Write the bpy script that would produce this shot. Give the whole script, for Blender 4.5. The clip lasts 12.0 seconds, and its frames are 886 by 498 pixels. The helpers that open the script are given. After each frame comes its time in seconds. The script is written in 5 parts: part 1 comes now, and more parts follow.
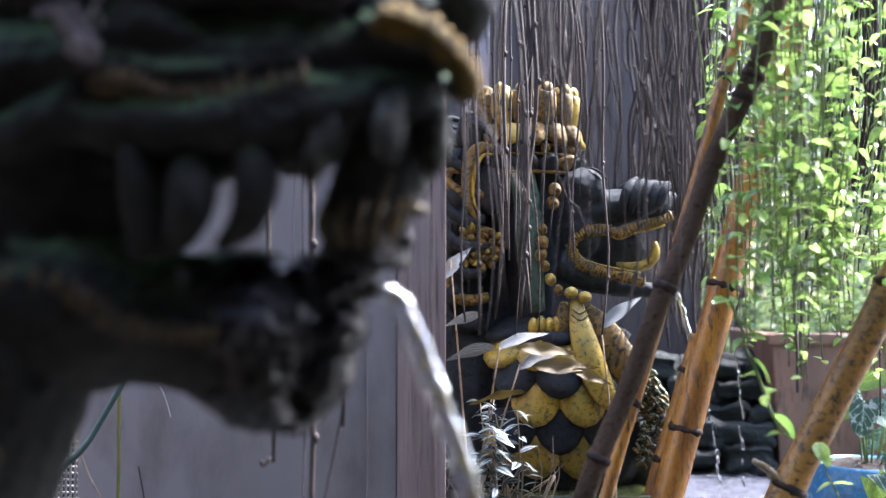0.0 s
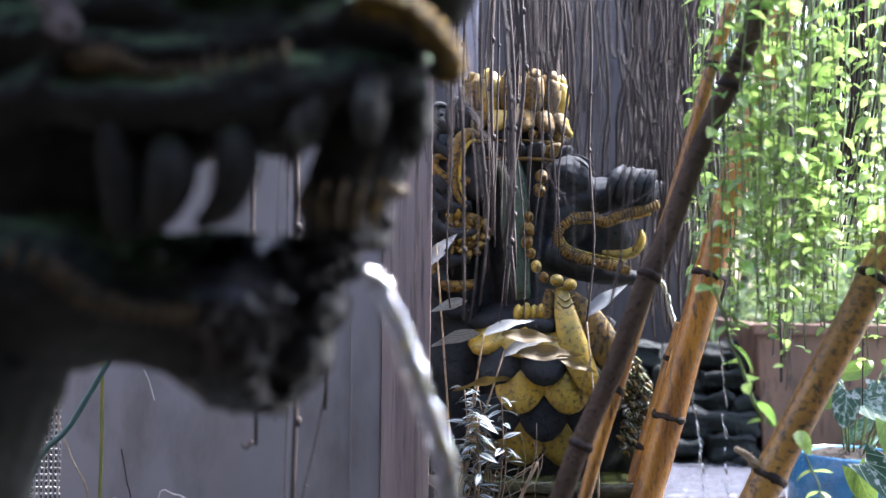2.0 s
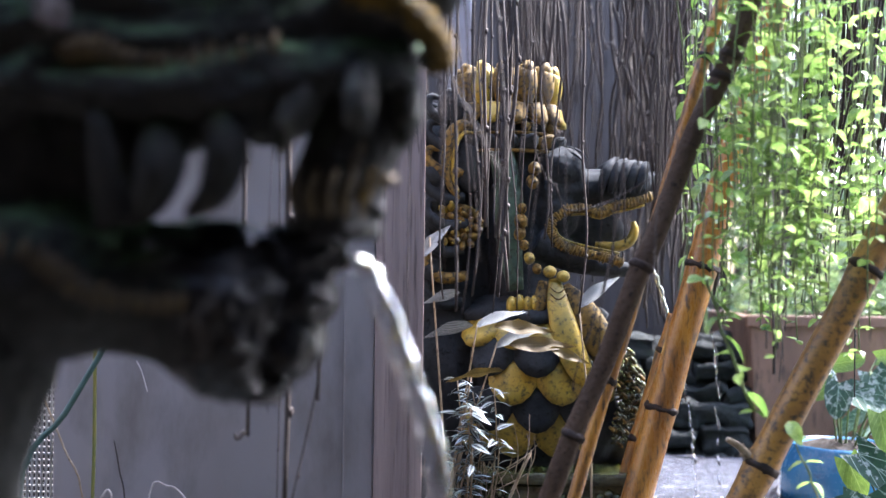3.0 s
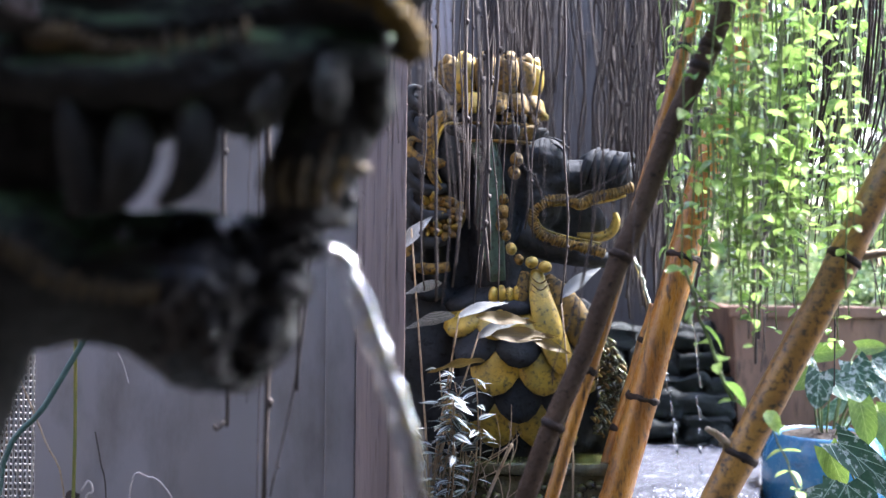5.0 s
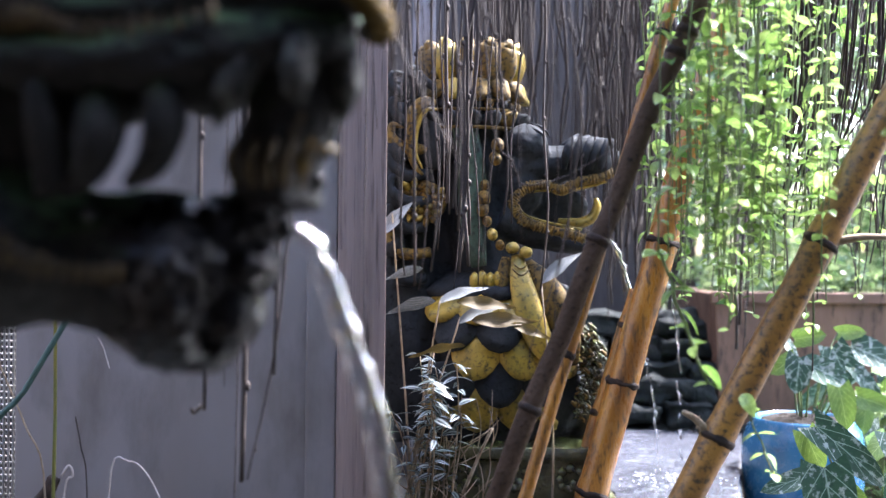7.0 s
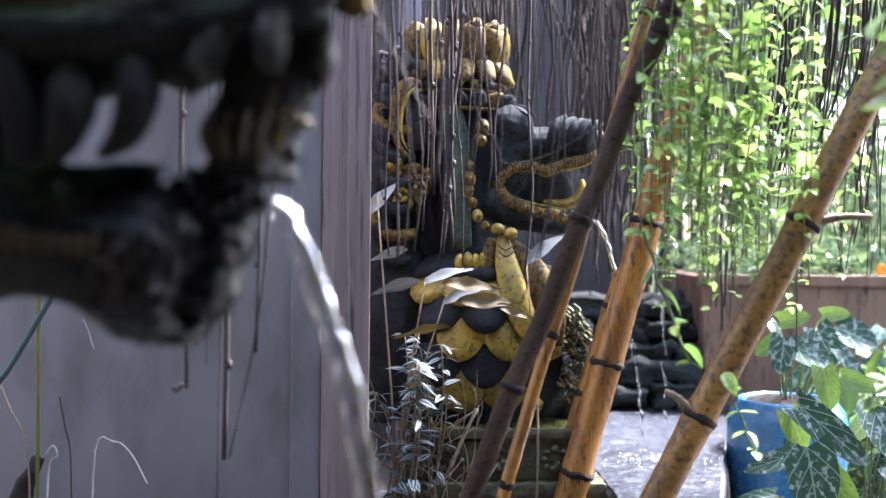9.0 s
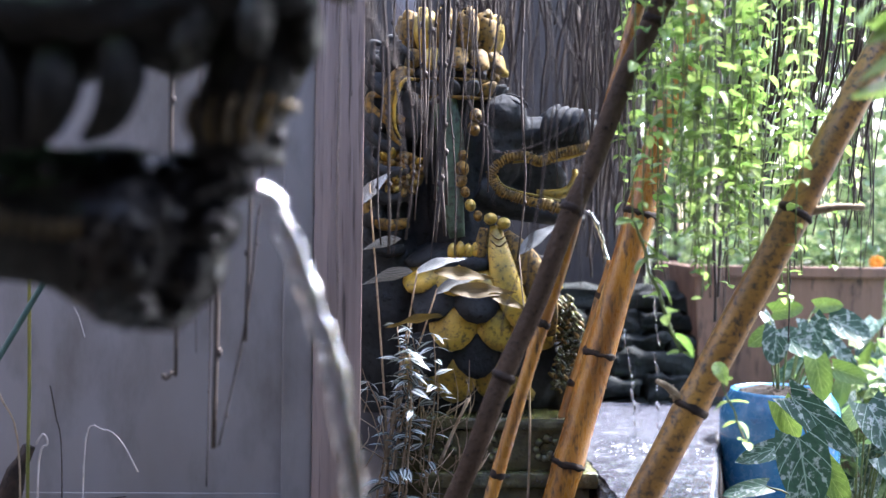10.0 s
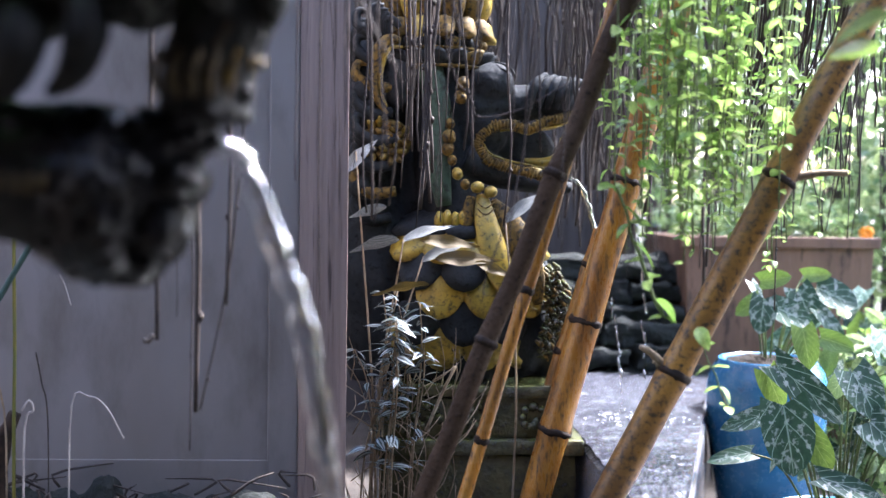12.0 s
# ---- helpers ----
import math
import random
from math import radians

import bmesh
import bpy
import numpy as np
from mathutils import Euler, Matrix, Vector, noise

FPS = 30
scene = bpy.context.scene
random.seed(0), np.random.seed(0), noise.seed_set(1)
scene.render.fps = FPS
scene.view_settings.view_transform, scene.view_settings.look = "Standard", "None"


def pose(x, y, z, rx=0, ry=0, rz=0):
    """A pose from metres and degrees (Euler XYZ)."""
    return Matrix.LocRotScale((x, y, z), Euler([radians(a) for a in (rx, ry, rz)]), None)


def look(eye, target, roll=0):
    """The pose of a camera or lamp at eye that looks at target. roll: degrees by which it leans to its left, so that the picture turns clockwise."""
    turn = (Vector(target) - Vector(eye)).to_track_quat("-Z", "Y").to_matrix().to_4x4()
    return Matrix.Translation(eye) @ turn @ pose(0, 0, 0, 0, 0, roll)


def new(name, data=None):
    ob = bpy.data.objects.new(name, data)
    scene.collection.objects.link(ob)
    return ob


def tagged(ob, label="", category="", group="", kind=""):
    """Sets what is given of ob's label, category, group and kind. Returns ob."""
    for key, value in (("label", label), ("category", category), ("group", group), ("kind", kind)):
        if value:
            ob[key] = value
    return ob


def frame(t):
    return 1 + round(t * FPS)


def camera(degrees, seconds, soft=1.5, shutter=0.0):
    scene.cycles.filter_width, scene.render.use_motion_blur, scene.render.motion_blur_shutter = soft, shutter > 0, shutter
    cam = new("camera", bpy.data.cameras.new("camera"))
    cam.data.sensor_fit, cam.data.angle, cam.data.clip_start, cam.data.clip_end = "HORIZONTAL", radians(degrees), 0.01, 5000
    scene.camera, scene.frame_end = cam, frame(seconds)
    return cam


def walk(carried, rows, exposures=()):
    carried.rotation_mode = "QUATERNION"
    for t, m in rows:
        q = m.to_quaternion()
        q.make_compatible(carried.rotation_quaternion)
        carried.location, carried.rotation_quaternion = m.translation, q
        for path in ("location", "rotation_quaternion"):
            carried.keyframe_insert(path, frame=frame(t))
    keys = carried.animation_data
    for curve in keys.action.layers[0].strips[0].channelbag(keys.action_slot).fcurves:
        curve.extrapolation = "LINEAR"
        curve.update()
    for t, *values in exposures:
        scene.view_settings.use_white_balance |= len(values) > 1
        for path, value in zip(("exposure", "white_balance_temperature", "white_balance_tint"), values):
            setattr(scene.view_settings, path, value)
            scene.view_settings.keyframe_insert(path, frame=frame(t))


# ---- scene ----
cam = camera(41.9, 12.0)
PATH = [
    (0, (0.011, -0.036, 0.747), (0.0, 1.964, 0.803), 0.1),
    (0.5, (0.013, -0.033, 0.746), (0.005, 1.966, 0.793), 0.5),
    (1, (0.014, -0.034, 0.744), (0.012, 1.966, 0.787), 0.6),
    (1.5, (0.016, -0.035, 0.742), (0.019, 1.964, 0.784), 0.6),
    (2, (0.018, -0.035, 0.742), (0.026, 1.964, 0.778), 0.7),
    (2.5, (0.02, -0.034, 0.741), (0.033, 1.965, 0.771), 0.7),
    (3, (0.022, -0.036, 0.739), (0.039, 1.964, 0.763), 0.7),
    (5, (0.034, -0.038, 0.737), (0.073, 1.961, 0.747), 0.6),
    (5.5, (0.038, -0.039, 0.736), (0.083, 1.961, 0.741), 0.6),
    (6, (0.044, -0.041, 0.734), (0.093, 1.959, 0.735), 0.7),
    (6.5, (0.046, -0.04, 0.733), (0.102, 1.959, 0.728), 0.6),
    (7, (0.052, -0.045, 0.731), (0.11, 1.954, 0.721), 0.6),
    (9, (0.065, -0.046, 0.72), (0.139, 1.952, 0.686), 0.6),
    (9.5, (0.07, -0.041, 0.719), (0.147, 1.957, 0.677), 0.7),
    (10, (0.074, -0.042, 0.715), (0.154, 1.956, 0.667), 0.8),
    (10.5, (0.081, -0.046, 0.716), (0.162, 1.951, 0.656), 0.8),
    (11, (0.084, -0.044, 0.708), (0.17, 1.953, 0.64), 0.9),
    (11.5, (0.091, -0.046, 0.702), (0.176, 1.951, 0.624), 0.9),
    (12, (0.098, -0.044, 0.699), (0.183, 1.952, 0.609), 0.8),
]
walk(cam, [(t, look(eye, target, roll)) for t, eye, target, roll in PATH], [(0.0, 3.56, 5850, 17), (11.5, 3.56, 5850, 17), (12.0, 3.44, 5850, 17)])

# a lens focused on the far statue, wide enough to soften what is close
cam.data.dof.use_dof = True
cam.data.dof.focus_distance = 2.4
cam.data.dof.aperture_fstop = 2.6

# ---- world and light ----
world = bpy.data.worlds.new("sky")
scene.world = world
world.use_nodes = True
wn = world.node_tree
sky = wn.nodes.new("ShaderNodeTexSky")
sky.sky_type, sky.sun_disc = "NISHITA", False
sky.sun_elevation, sky.sun_rotation = radians(54), radians(58)
sky.air_density, sky.dust_density = 1.2, 3.0
wn.nodes["Background"].inputs["Strength"].default_value = 0.15
wn.links.new(sky.outputs[0], wn.nodes["Background"].inputs["Color"])
sun_data = bpy.data.lights.new("sun", "SUN")
sun_data.energy, sun_data.angle, sun_data.color = 4.2, radians(9), (1.0, 0.97, 0.93)
sun = new("sun", sun_data)
sun.matrix_world = look((4.2, 4.8, 7.0), (0.3, 2.4, 0.6))

rng = random.Random(7)


# ---- mesh helpers ----
def part(name, bm, material, parent=None, label="", smooth=True):
    """Links a bmesh as one mesh object under a thing or part."""
    me = bpy.data.meshes.new(name)
    bm.normal_update()
    bm.to_mesh(me)
    bm.free()
    for m in (material if isinstance(material, (list, tuple)) else [material]):
        me.materials.append(m)
    if smooth:
        me.polygons.foreach_set("use_smooth", [True] * len(me.polygons))
    ob = new(name, me)
    ob.parent = parent
    if label:
        ob["label"] = label
    return ob


def thing(name, at, label, category, group="", kind=""):
    ob = new(name)
    ob.empty_display_size = 0.05
    ob.location = at
    return tagged(ob, label, category, group, kind)


def under(ob, parent):
    """Parent that keeps the child where it was built in world space."""
    ob.parent = parent
    ob.matrix_parent_inverse = Matrix.Translation(parent.location).inverted()
    return ob


def piece(name, bm, material, parent, label="", smooth=True):
    return under(part(name, bm, material, None, label, smooth), parent)


def spline(pts, n):
    """n + 1 samples of a Catmull-Rom curve through tuples of any size."""
    p = [np.array(q, float) for q in pts]
    p = [2 * p[0] - p[1]] + p + [2 * p[-1] - p[-2]]
    out = []
    for i in range(n + 1):
        s = i / n * (len(p) - 3)
        k = min(int(s), len(p) - 4)
        t = s - k
        a, b, c, d = p[k:k + 4]
        out.append(0.5 * (2 * b + (c - a) * t + (2 * a - 5 * b + 4 * c - d) * t * t + (3 * b - a - 3 * c + d) * t ** 3))
    return out


def tube(bm, pts, radii, n=12, sides=8, squash=1.0, mat=0, twist=0.0):
    """A capped tube along a smooth curve; squash widens it along y."""
    path = spline([(*p, r) for p, r in zip(pts, radii)], n)
    rings = []
    for i, q in enumerate(path):
        a, b = path[max(i - 1, 0)][:3], path[min(i + 1, n)][:3]
        d = Vector(b - a).normalized()
        side = d.cross(Vector((0, 1, 0)))
        side = side.normalized() if side.length > 0.15 else d.cross(Vector((1, 0, 0))).normalized()
        up = side.cross(d)
        r = max(q[3], 1e-4)
        ring = []
        for j in range(sides):
            an = 2 * math.pi * j / sides + twist * i
            ring.append(bm.verts.new(Vector(q[:3]) + side * r * math.cos(an) + up * r * squash * math.sin(an)))
        rings.append(ring)
    for lo, hi in zip(rings, rings[1:]):
        for j in range(sides):
            bm.faces.new((lo[j], lo[(j + 1) % sides], hi[(j + 1) % sides], hi[j])).material_index = mat
    for ring in (rings[0][::-1], rings[-1]):
        bm.faces.new(ring).material_index = mat
    return bm


def ball(bm, c, r, turn=(0, 0, 0), detail=2, mat=0):
    """An ellipsoid; r is one radius or three."""
    r = (r, r, r) if isinstance(r, (int, float)) else r
    m = Matrix.LocRotScale(c, Euler([radians(a) for a in turn]), r)
    made = bmesh.ops.create_icosphere(bm, subdivisions=detail, radius=1, matrix=m)
    for v in made["verts"]:
        for f in v.link_faces:
            f.material_index = mat
    return bm


def box(bm, lo, hi, bevel=0.0):
    m = Matrix.LocRotScale([(a + b) / 2 for a, b in zip(lo, hi)], None, [b - a for a, b in zip(lo, hi)])
    made = bmesh.ops.create_cube(bm, size=1, matrix=m)
    if bevel:
        edges = list({e for v in made["verts"] for e in v.link_edges})
        bmesh.ops.bevel(bm, geom=edges, offset=bevel, segments=2, affect="EDGES", profile=0.6)
    return bm


def lathe(bm, profile, c, sides=40, mat=0):
    rings = []
    for r, z in profile:
        rings.append([bm.verts.new((c[0] + r * math.cos(2 * math.pi * j / sides), c[1] + r * math.sin(2 * math.pi * j / sides), c[2] + z)) for j in range(sides)])
    for lo, hi in zip(rings, rings[1:]):
        for j in range(sides):
            bm.faces.new((lo[j], lo[(j + 1) % sides], hi[(j + 1) % sides], hi[j])).material_index = mat
    bm.faces.new(rings[0][::-1])
    bm.faces.new(rings[-1])
    return bm


def roughen(bm, amount, size, seed=0.0):
    """Pushes vertices along their normals by layered noise."""
    bm.normal_update()
    for v in bm.verts:
        p = v.co / size + Vector((seed, seed * 1.7, 0))
        v.co += v.normal * amount * (noise.noise(p) + 0.5 * noise.noise(p * 2.3) + 0.25 * noise.noise(p * 5.1))
    return bm


def fused(bm, voxel, smooth=4):
    """The outer skin of overlapping solids, as one new bmesh."""
    me = bpy.data.meshes.new("mass")
    bmesh.ops.recalc_face_normals(bm, faces=bm.faces)
    bm.to_mesh(me)
    bm.free()
    ob = new("mass", me)
    mod = ob.modifiers.new("skin", "REMESH")
    mod.mode, mod.voxel_size = "VOXEL", voxel
    soft = ob.modifiers.new("soft", "SMOOTH")
    soft.iterations, soft.factor = smooth, 0.5
    got = bpy.data.meshes.new_from_object(ob.evaluated_get(bpy.context.evaluated_depsgraph_get()))
    out = bmesh.new()
    out.from_mesh(got)
    bpy.data.objects.remove(ob)
    bpy.data.meshes.remove(me)
    bpy.data.meshes.remove(got)
    for f in out.faces:
        f.material_index = 0
    return out


def ribs(bm, pts, count, length, radius, lean, mat, y_out=0.0, jitter=0.15):
    """A row of short rounded ribs across a curve, like a ribbed lip."""
    path = spline(pts, count * 2)
    for i in range(count):
        a, b = Vector(path[2 * i]), Vector(path[2 * i + 2])
        d = (b - a).normalized()
        across = Vector((-d.z, 0, d.x))
        tilt = (across + d * lean).normalized()
        c = Vector(path[2 * i + 1])
        k = length * (1 + rng.uniform(-jitter, jitter)) / 2
        out = Vector((0, y_out, 0))
        tube(bm, [c - tilt * k, c + out, c + tilt * k], [radius * 0.55, radius * (1 + rng.uniform(-jitter, jitter)), radius * 0.55], 6, 8, 1.3, mat)
    return bm


# ---- materials ----
def nodes_of(name):
    m = bpy.data.materials.new(name)
    m.use_nodes = True
    nt = m.node_tree
    return m, nt, nt.nodes["Principled BSDF"]


def add(nt, kind, **values):
    n = nt.nodes.new("ShaderNode" + kind)
    for k, v in values.items():
        if k in n.inputs:
            n.inputs[k].default_value = v
    return n


def noise_at(nt, scale, detail=6, stretch=None):
    tc = nt.nodes.new("ShaderNodeNewGeometry")
    n = add(nt, "TexNoise", Scale=scale, Detail=detail, Roughness=0.6)
    if stretch:
        mp = nt.nodes.new("ShaderNodeMapping")
        mp.inputs["Scale"].default_value = stretch
        nt.links.new(tc.outputs["Position"], mp.inputs["Vector"])
        nt.links.new(mp.outputs[0], n.inputs["Vector"])
    else:
        nt.links.new(tc.outputs["Position"], n.inputs["Vector"])
    return n


def ramp(nt, source, lo, hi):
    r = nt.nodes.new("ShaderNodeMapRange")
    r.inputs["From Min"].default_value, r.inputs["From Max"].default_value = lo, hi
    nt.links.new(source, r.inputs["Value"])
    return r.outputs[0]


def mix(nt, fac, a, b):
    m = nt.nodes.new("ShaderNodeMix")
    m.data_type = "RGBA"
    if isinstance(fac, (int, float)):
        m.inputs[0].default_value = fac
    else:
        nt.links.new(fac, m.inputs[0])
    for value, sock in ((a, m.inputs[6]), (b, m.inputs[7])):
        if isinstance(value, tuple):
            sock.default_value = (*value, 1)
        else:
            nt.links.new(value, sock)
    return m.outputs[2]


def times(nt, a, b):
    m = nt.nodes.new("ShaderNodeMath")
    m.operation = "MULTIPLY"
    for v, s in ((a, m.inputs[0]), (b, m.inputs[1])):
        if isinstance(v, (int, float)):
            s.default_value = v
        else:
            nt.links.new(v, s)
    return m.outputs[0]


def relief(nt, bsdf, source, strength, distance):
    b = add(nt, "Bump", Strength=strength, Distance=distance)
    nt.links.new(source, b.inputs["Height"])
    nt.links.new(b.outputs[0], bsdf.inputs["Normal"])


def surface(name, a, b, c=None, coarse=8, fine=60, rough=(0.5, 0.8), bump=0.4, depth=0.004, stretch=None, metal=0.0, spots=(0.55, 0.7), moss=None, coat=0.0, gloss=0.32):
    """Two-scale procedural surface: a and b mixed broadly, c in worn spots, optional moss on what faces up."""
    m, nt, bs = nodes_of(name)
    big, small = noise_at(nt, coarse, 5, stretch), noise_at(nt, fine, 8, stretch)
    col = mix(nt, ramp(nt, big.outputs[0], 0.35, 0.65), a, b)
    if c:
        col = mix(nt, ramp(nt, small.outputs[0], *spots), col, c)
    if moss:
        geo = nt.nodes.new("ShaderNodeNewGeometry")
        sep = nt.nodes.new("ShaderNodeSeparateXYZ")
        nt.links.new(geo.outputs["Normal"], sep.inputs[0])
        fac = times(nt, ramp(nt, sep.outputs["Z"], 0.2, 0.75), ramp(nt, noise_at(nt, 28, 6).outputs[0], 0.36, 0.56))
        col = mix(nt, fac, col, moss)
    nt.links.new(col, bs.inputs["Base Color"])
    nt.links.new(ramp_out(nt, small.outputs[0], rough), bs.inputs["Roughness"])
    bs.inputs["Metallic"].default_value = metal
    bs.inputs["Specular IOR Level"].default_value = gloss
    bs.inputs["Coat Weight"].default_value = coat
    bs.inputs["Coat Roughness"].default_value = 0.12
    relief(nt, bs, small.outputs[0], bump, depth)
    return m


def ramp_out(nt, source, span):
    r = nt.nodes.new("ShaderNodeMapRange")
    r.inputs["From Min"].default_value, r.inputs["From Max"].default_value = 0.3, 0.7
    r.inputs["To Min"].default_value, r.inputs["To Max"].default_value = span
    nt.links.new(source, r.inputs["Value"])
    return r.outputs[0]


def leafy(name, a, b, veins=None, vein_colour=(0.5, 0.55, 0.5), rough=0.32, through_light=0.35, by_island=False, stripes=False, vein_width=0.05, silver=None):
    """Leaf surface from the leaf's own length and width coordinates, with daylight passing through it."""
    m, nt, bs = nodes_of(name)
    if by_island:
        rnd = nt.nodes.new("ShaderNodeNewGeometry").outputs["Random Per Island"]
    else:
        rnd = nt.nodes.new("ShaderNodeObjectInfo").outputs["Random"]
    col = mix(nt, rnd, a, b)
    col = mix(nt, ramp(nt, noise_at(nt, 90, 4).outputs[0], 0.35, 0.75), col, tuple(v * 0.7 for v in a))
    # silver blotches paint the white reflection of a wet leaf into its colour
    if silver:
        col = mix(nt, times(nt, 0.5, ramp(nt, noise_at(nt, 60, 6).outputs[0], 0.54, 0.62)), col, silver)
    if veins:
        uv = nt.nodes.new("ShaderNodeUVMap")
        sep = nt.nodes.new("ShaderNodeSeparateXYZ")
        nt.links.new(uv.outputs[0], sep.inputs[0])
        v = nt.nodes.new("ShaderNodeMath")
        v.operation = "ABSOLUTE"
        nt.links.new(sep.outputs["Y"], v.inputs[0])
        mid = ramp(nt, v.outputs[0], 0.05, 0.0)
        if stripes:
            lit = times(nt, ramp(nt, v.outputs[0], 0.18, 0.26), ramp(nt, v.outputs[0], 0.72, 0.6))
        else:
            k = nt.nodes.new("ShaderNodeMath")
            k.operation = "MULTIPLY_ADD"
            nt.links.new(v.outputs[0], k.inputs[0])
            k.inputs[1].default_value = -0.5
            nt.links.new(sep.outputs["X"], k.inputs[2])
            f = nt.nodes.new("ShaderNodeMath")
            f.operation = "PINGPONG"
            nt.links.new(k.outputs[0], f.inputs[0])
            f.inputs[1].default_value = 0.5 / veins
            lit = ramp(nt, f.outputs[0], vein_width / veins, 0.3 * vein_width / veins)
        top = nt.nodes.new("ShaderNodeMath")
        top.operation = "MAXIMUM"
        nt.links.new(mid, top.inputs[0])
        nt.links.new(lit, top.inputs[1])
        col = mix(nt, top.outputs[0], col, vein_colour)
        relief(nt, bs, top.outputs[0], 0.3, 0.002)
    nt.links.new(col, bs.inputs["Base Color"])
    bs.inputs["Roughness"].default_value = rough
    tr = nt.nodes.new("ShaderNodeBsdfTranslucent")
    nt.links.new(col, tr.inputs["Color"])
    ms = add(nt, "MixShader", Fac=through_light)
    nt.links.new(bs.outputs[0], ms.inputs[1])
    nt.links.new(tr.outputs[0], ms.inputs[2])
    nt.links.new(ms.outputs[0], nt.nodes["Material Output"].inputs["Surface"])
    return m


# real moss, but lightened to paint top light on upward faces over a darker base
DARK_STONE = surface("weathered_dark_stone", (0.015, 0.016, 0.016), (0.024, 0.025, 0.0245), (0.042, 0.041, 0.037), 14, 110, (0.7, 0.92), 0.6, 0.005, moss=(0.065, 0.115, 0.055), gloss=0.12)
WET_STONE = surface("wet_dark_stone", (0.006, 0.006, 0.007), (0.01, 0.01, 0.01), (0.016, 0.013, 0.01), 20, 90, (0.12, 0.38), 0.25, 0.003, gloss=0.18)
GREY_PAINT = surface("slate_grey_paint", (0.015, 0.0175, 0.02), (0.028, 0.031, 0.034), (0.009, 0.009, 0.01), 16, 80, (0.65, 0.9), 0.6, 0.004, gloss=0.12)
GOLD = surface("worn_gold_paint", (0.44, 0.29, 0.032), (0.2, 0.155, 0.03), (0.06, 0.052, 0.02), 15, 95, (0.28, 0.55), 0.5, 0.003, metal=0.2, spots=(0.51, 0.69), gloss=0.5)
DULL_GOLD = surface("dirty_gold_paint", (0.19, 0.115, 0.022), (0.08, 0.054, 0.018), (0.02, 0.019, 0.016), 30, 100, (0.6, 0.85), 0.6, 0.003, spots=(0.48, 0.62), gloss=0.2)
OLD_GREEN = surface("faded_green_paint", (0.035, 0.062, 0.042), (0.06, 0.1, 0.068), (0.016, 0.018, 0.015), 16, 60, (0.45, 0.7), 0.6, 0.005, spots=(0.5, 0.66))
TOOTH = surface("stained_plaster_teeth", (0.085, 0.09, 0.08), (0.022, 0.023, 0.021), (0.013, 0.014, 0.012), 40, 70, (0.6, 0.9), 0.6, 0.005, spots=(0.46, 0.55), gloss=0.15)
MOSSY_STONE = surface("wet_mossy_stone", (0.05, 0.052, 0.03), (0.1, 0.092, 0.04), (0.02, 0.022, 0.018), 16, 70, (0.05, 0.3), 1.0, 0.008, moss=(0.09, 0.098, 0.022), gloss=0.5, coat=0.5)
ROCK = surface("wet_dark_rock", (0.011, 0.013, 0.013), (0.023, 0.026, 0.024), (0.015, 0.022, 0.011), 12, 60, (0.6, 0.9), 0.9, 0.012, gloss=0.12)
PANEL = surface("grey_painted_board", (0.225, 0.207, 0.204), (0.165, 0.14, 0.12), (0.1, 0.084, 0.07), 1.7, 9, (0.26, 0.45), 0.12, 0.002, stretch=(1.0, 1.0, 0.4), spots=(0.5, 0.8), gloss=0.5)
POST = surface("weathered_post_wood", (0.27, 0.2, 0.172), (0.19, 0.138, 0.118), (0.07, 0.05, 0.042), 9, 34, (0.5, 0.75), 0.6, 0.004, stretch=(4.0, 4.0, 0.14), spots=(0.56, 0.7))
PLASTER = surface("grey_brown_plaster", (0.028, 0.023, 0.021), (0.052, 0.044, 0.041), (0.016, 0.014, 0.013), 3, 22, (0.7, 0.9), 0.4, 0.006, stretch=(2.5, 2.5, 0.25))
PALE = surface("pale_grey_plaster", (0.24, 0.24, 0.27), (0.18, 0.18, 0.2), (0.12, 0.115, 0.12), 4, 26, (0.6, 0.85), 0.3, 0.004, stretch=(1, 1, 0.4))
SHADE_WALL = surface("shaded_wall_plaster", (0.13, 0.125, 0.12), (0.18, 0.17, 0.165), None, 2, 20, (0.7, 0.9), 0.3, 0.004)
POT_SOIL = surface("dark_potting_soil", (0.009, 0.007, 0.005), (0.017, 0.012, 0.008), (0.03, 0.02, 0.012), 30, 140, (0.7, 0.95), 1.0, 0.008, gloss=0.15)
EARTH = surface("dark_wet_soil", (0.022, 0.017, 0.013), (0.04, 0.03, 0.022), (0.014, 0.011, 0.009), 6, 70, (0.5, 0.9), 1.0, 0.012)
PLANTER = surface("brown_concrete", (0.18, 0.1, 0.062), (0.11, 0.062, 0.042), (0.05, 0.031, 0.022), 5, 26, (0.5, 0.8), 0.5, 0.004, stretch=(1.5, 1.5, 0.4))
LEDGE = surface("wet_grey_stone_ledge", (0.2, 0.2, 0.21), (0.13, 0.13, 0.135), (0.07, 0.068, 0.06), 7, 40, (0.05, 0.25), 0.5, 0.008, coat=0.6, gloss=0.5)
BAMBOO = surface("orange_bamboo", (0.4, 0.18, 0.03), (0.21, 0.085, 0.02), (0.06, 0.03, 0.014), 9, 48, (0.2, 0.42), 0.3, 0.002, stretch=(2.0, 2.0, 0.55), spots=(0.5, 0.66), gloss=0.5)
OLD_BAMBOO = surface("speckled_tan_bamboo", (0.33, 0.165, 0.034), (0.15, 0.072, 0.021), (0.04, 0.024, 0.013), 9, 85, (0.26, 0.5), 0.4, 0.002, spots=(0.48, 0.65), gloss=0.5)
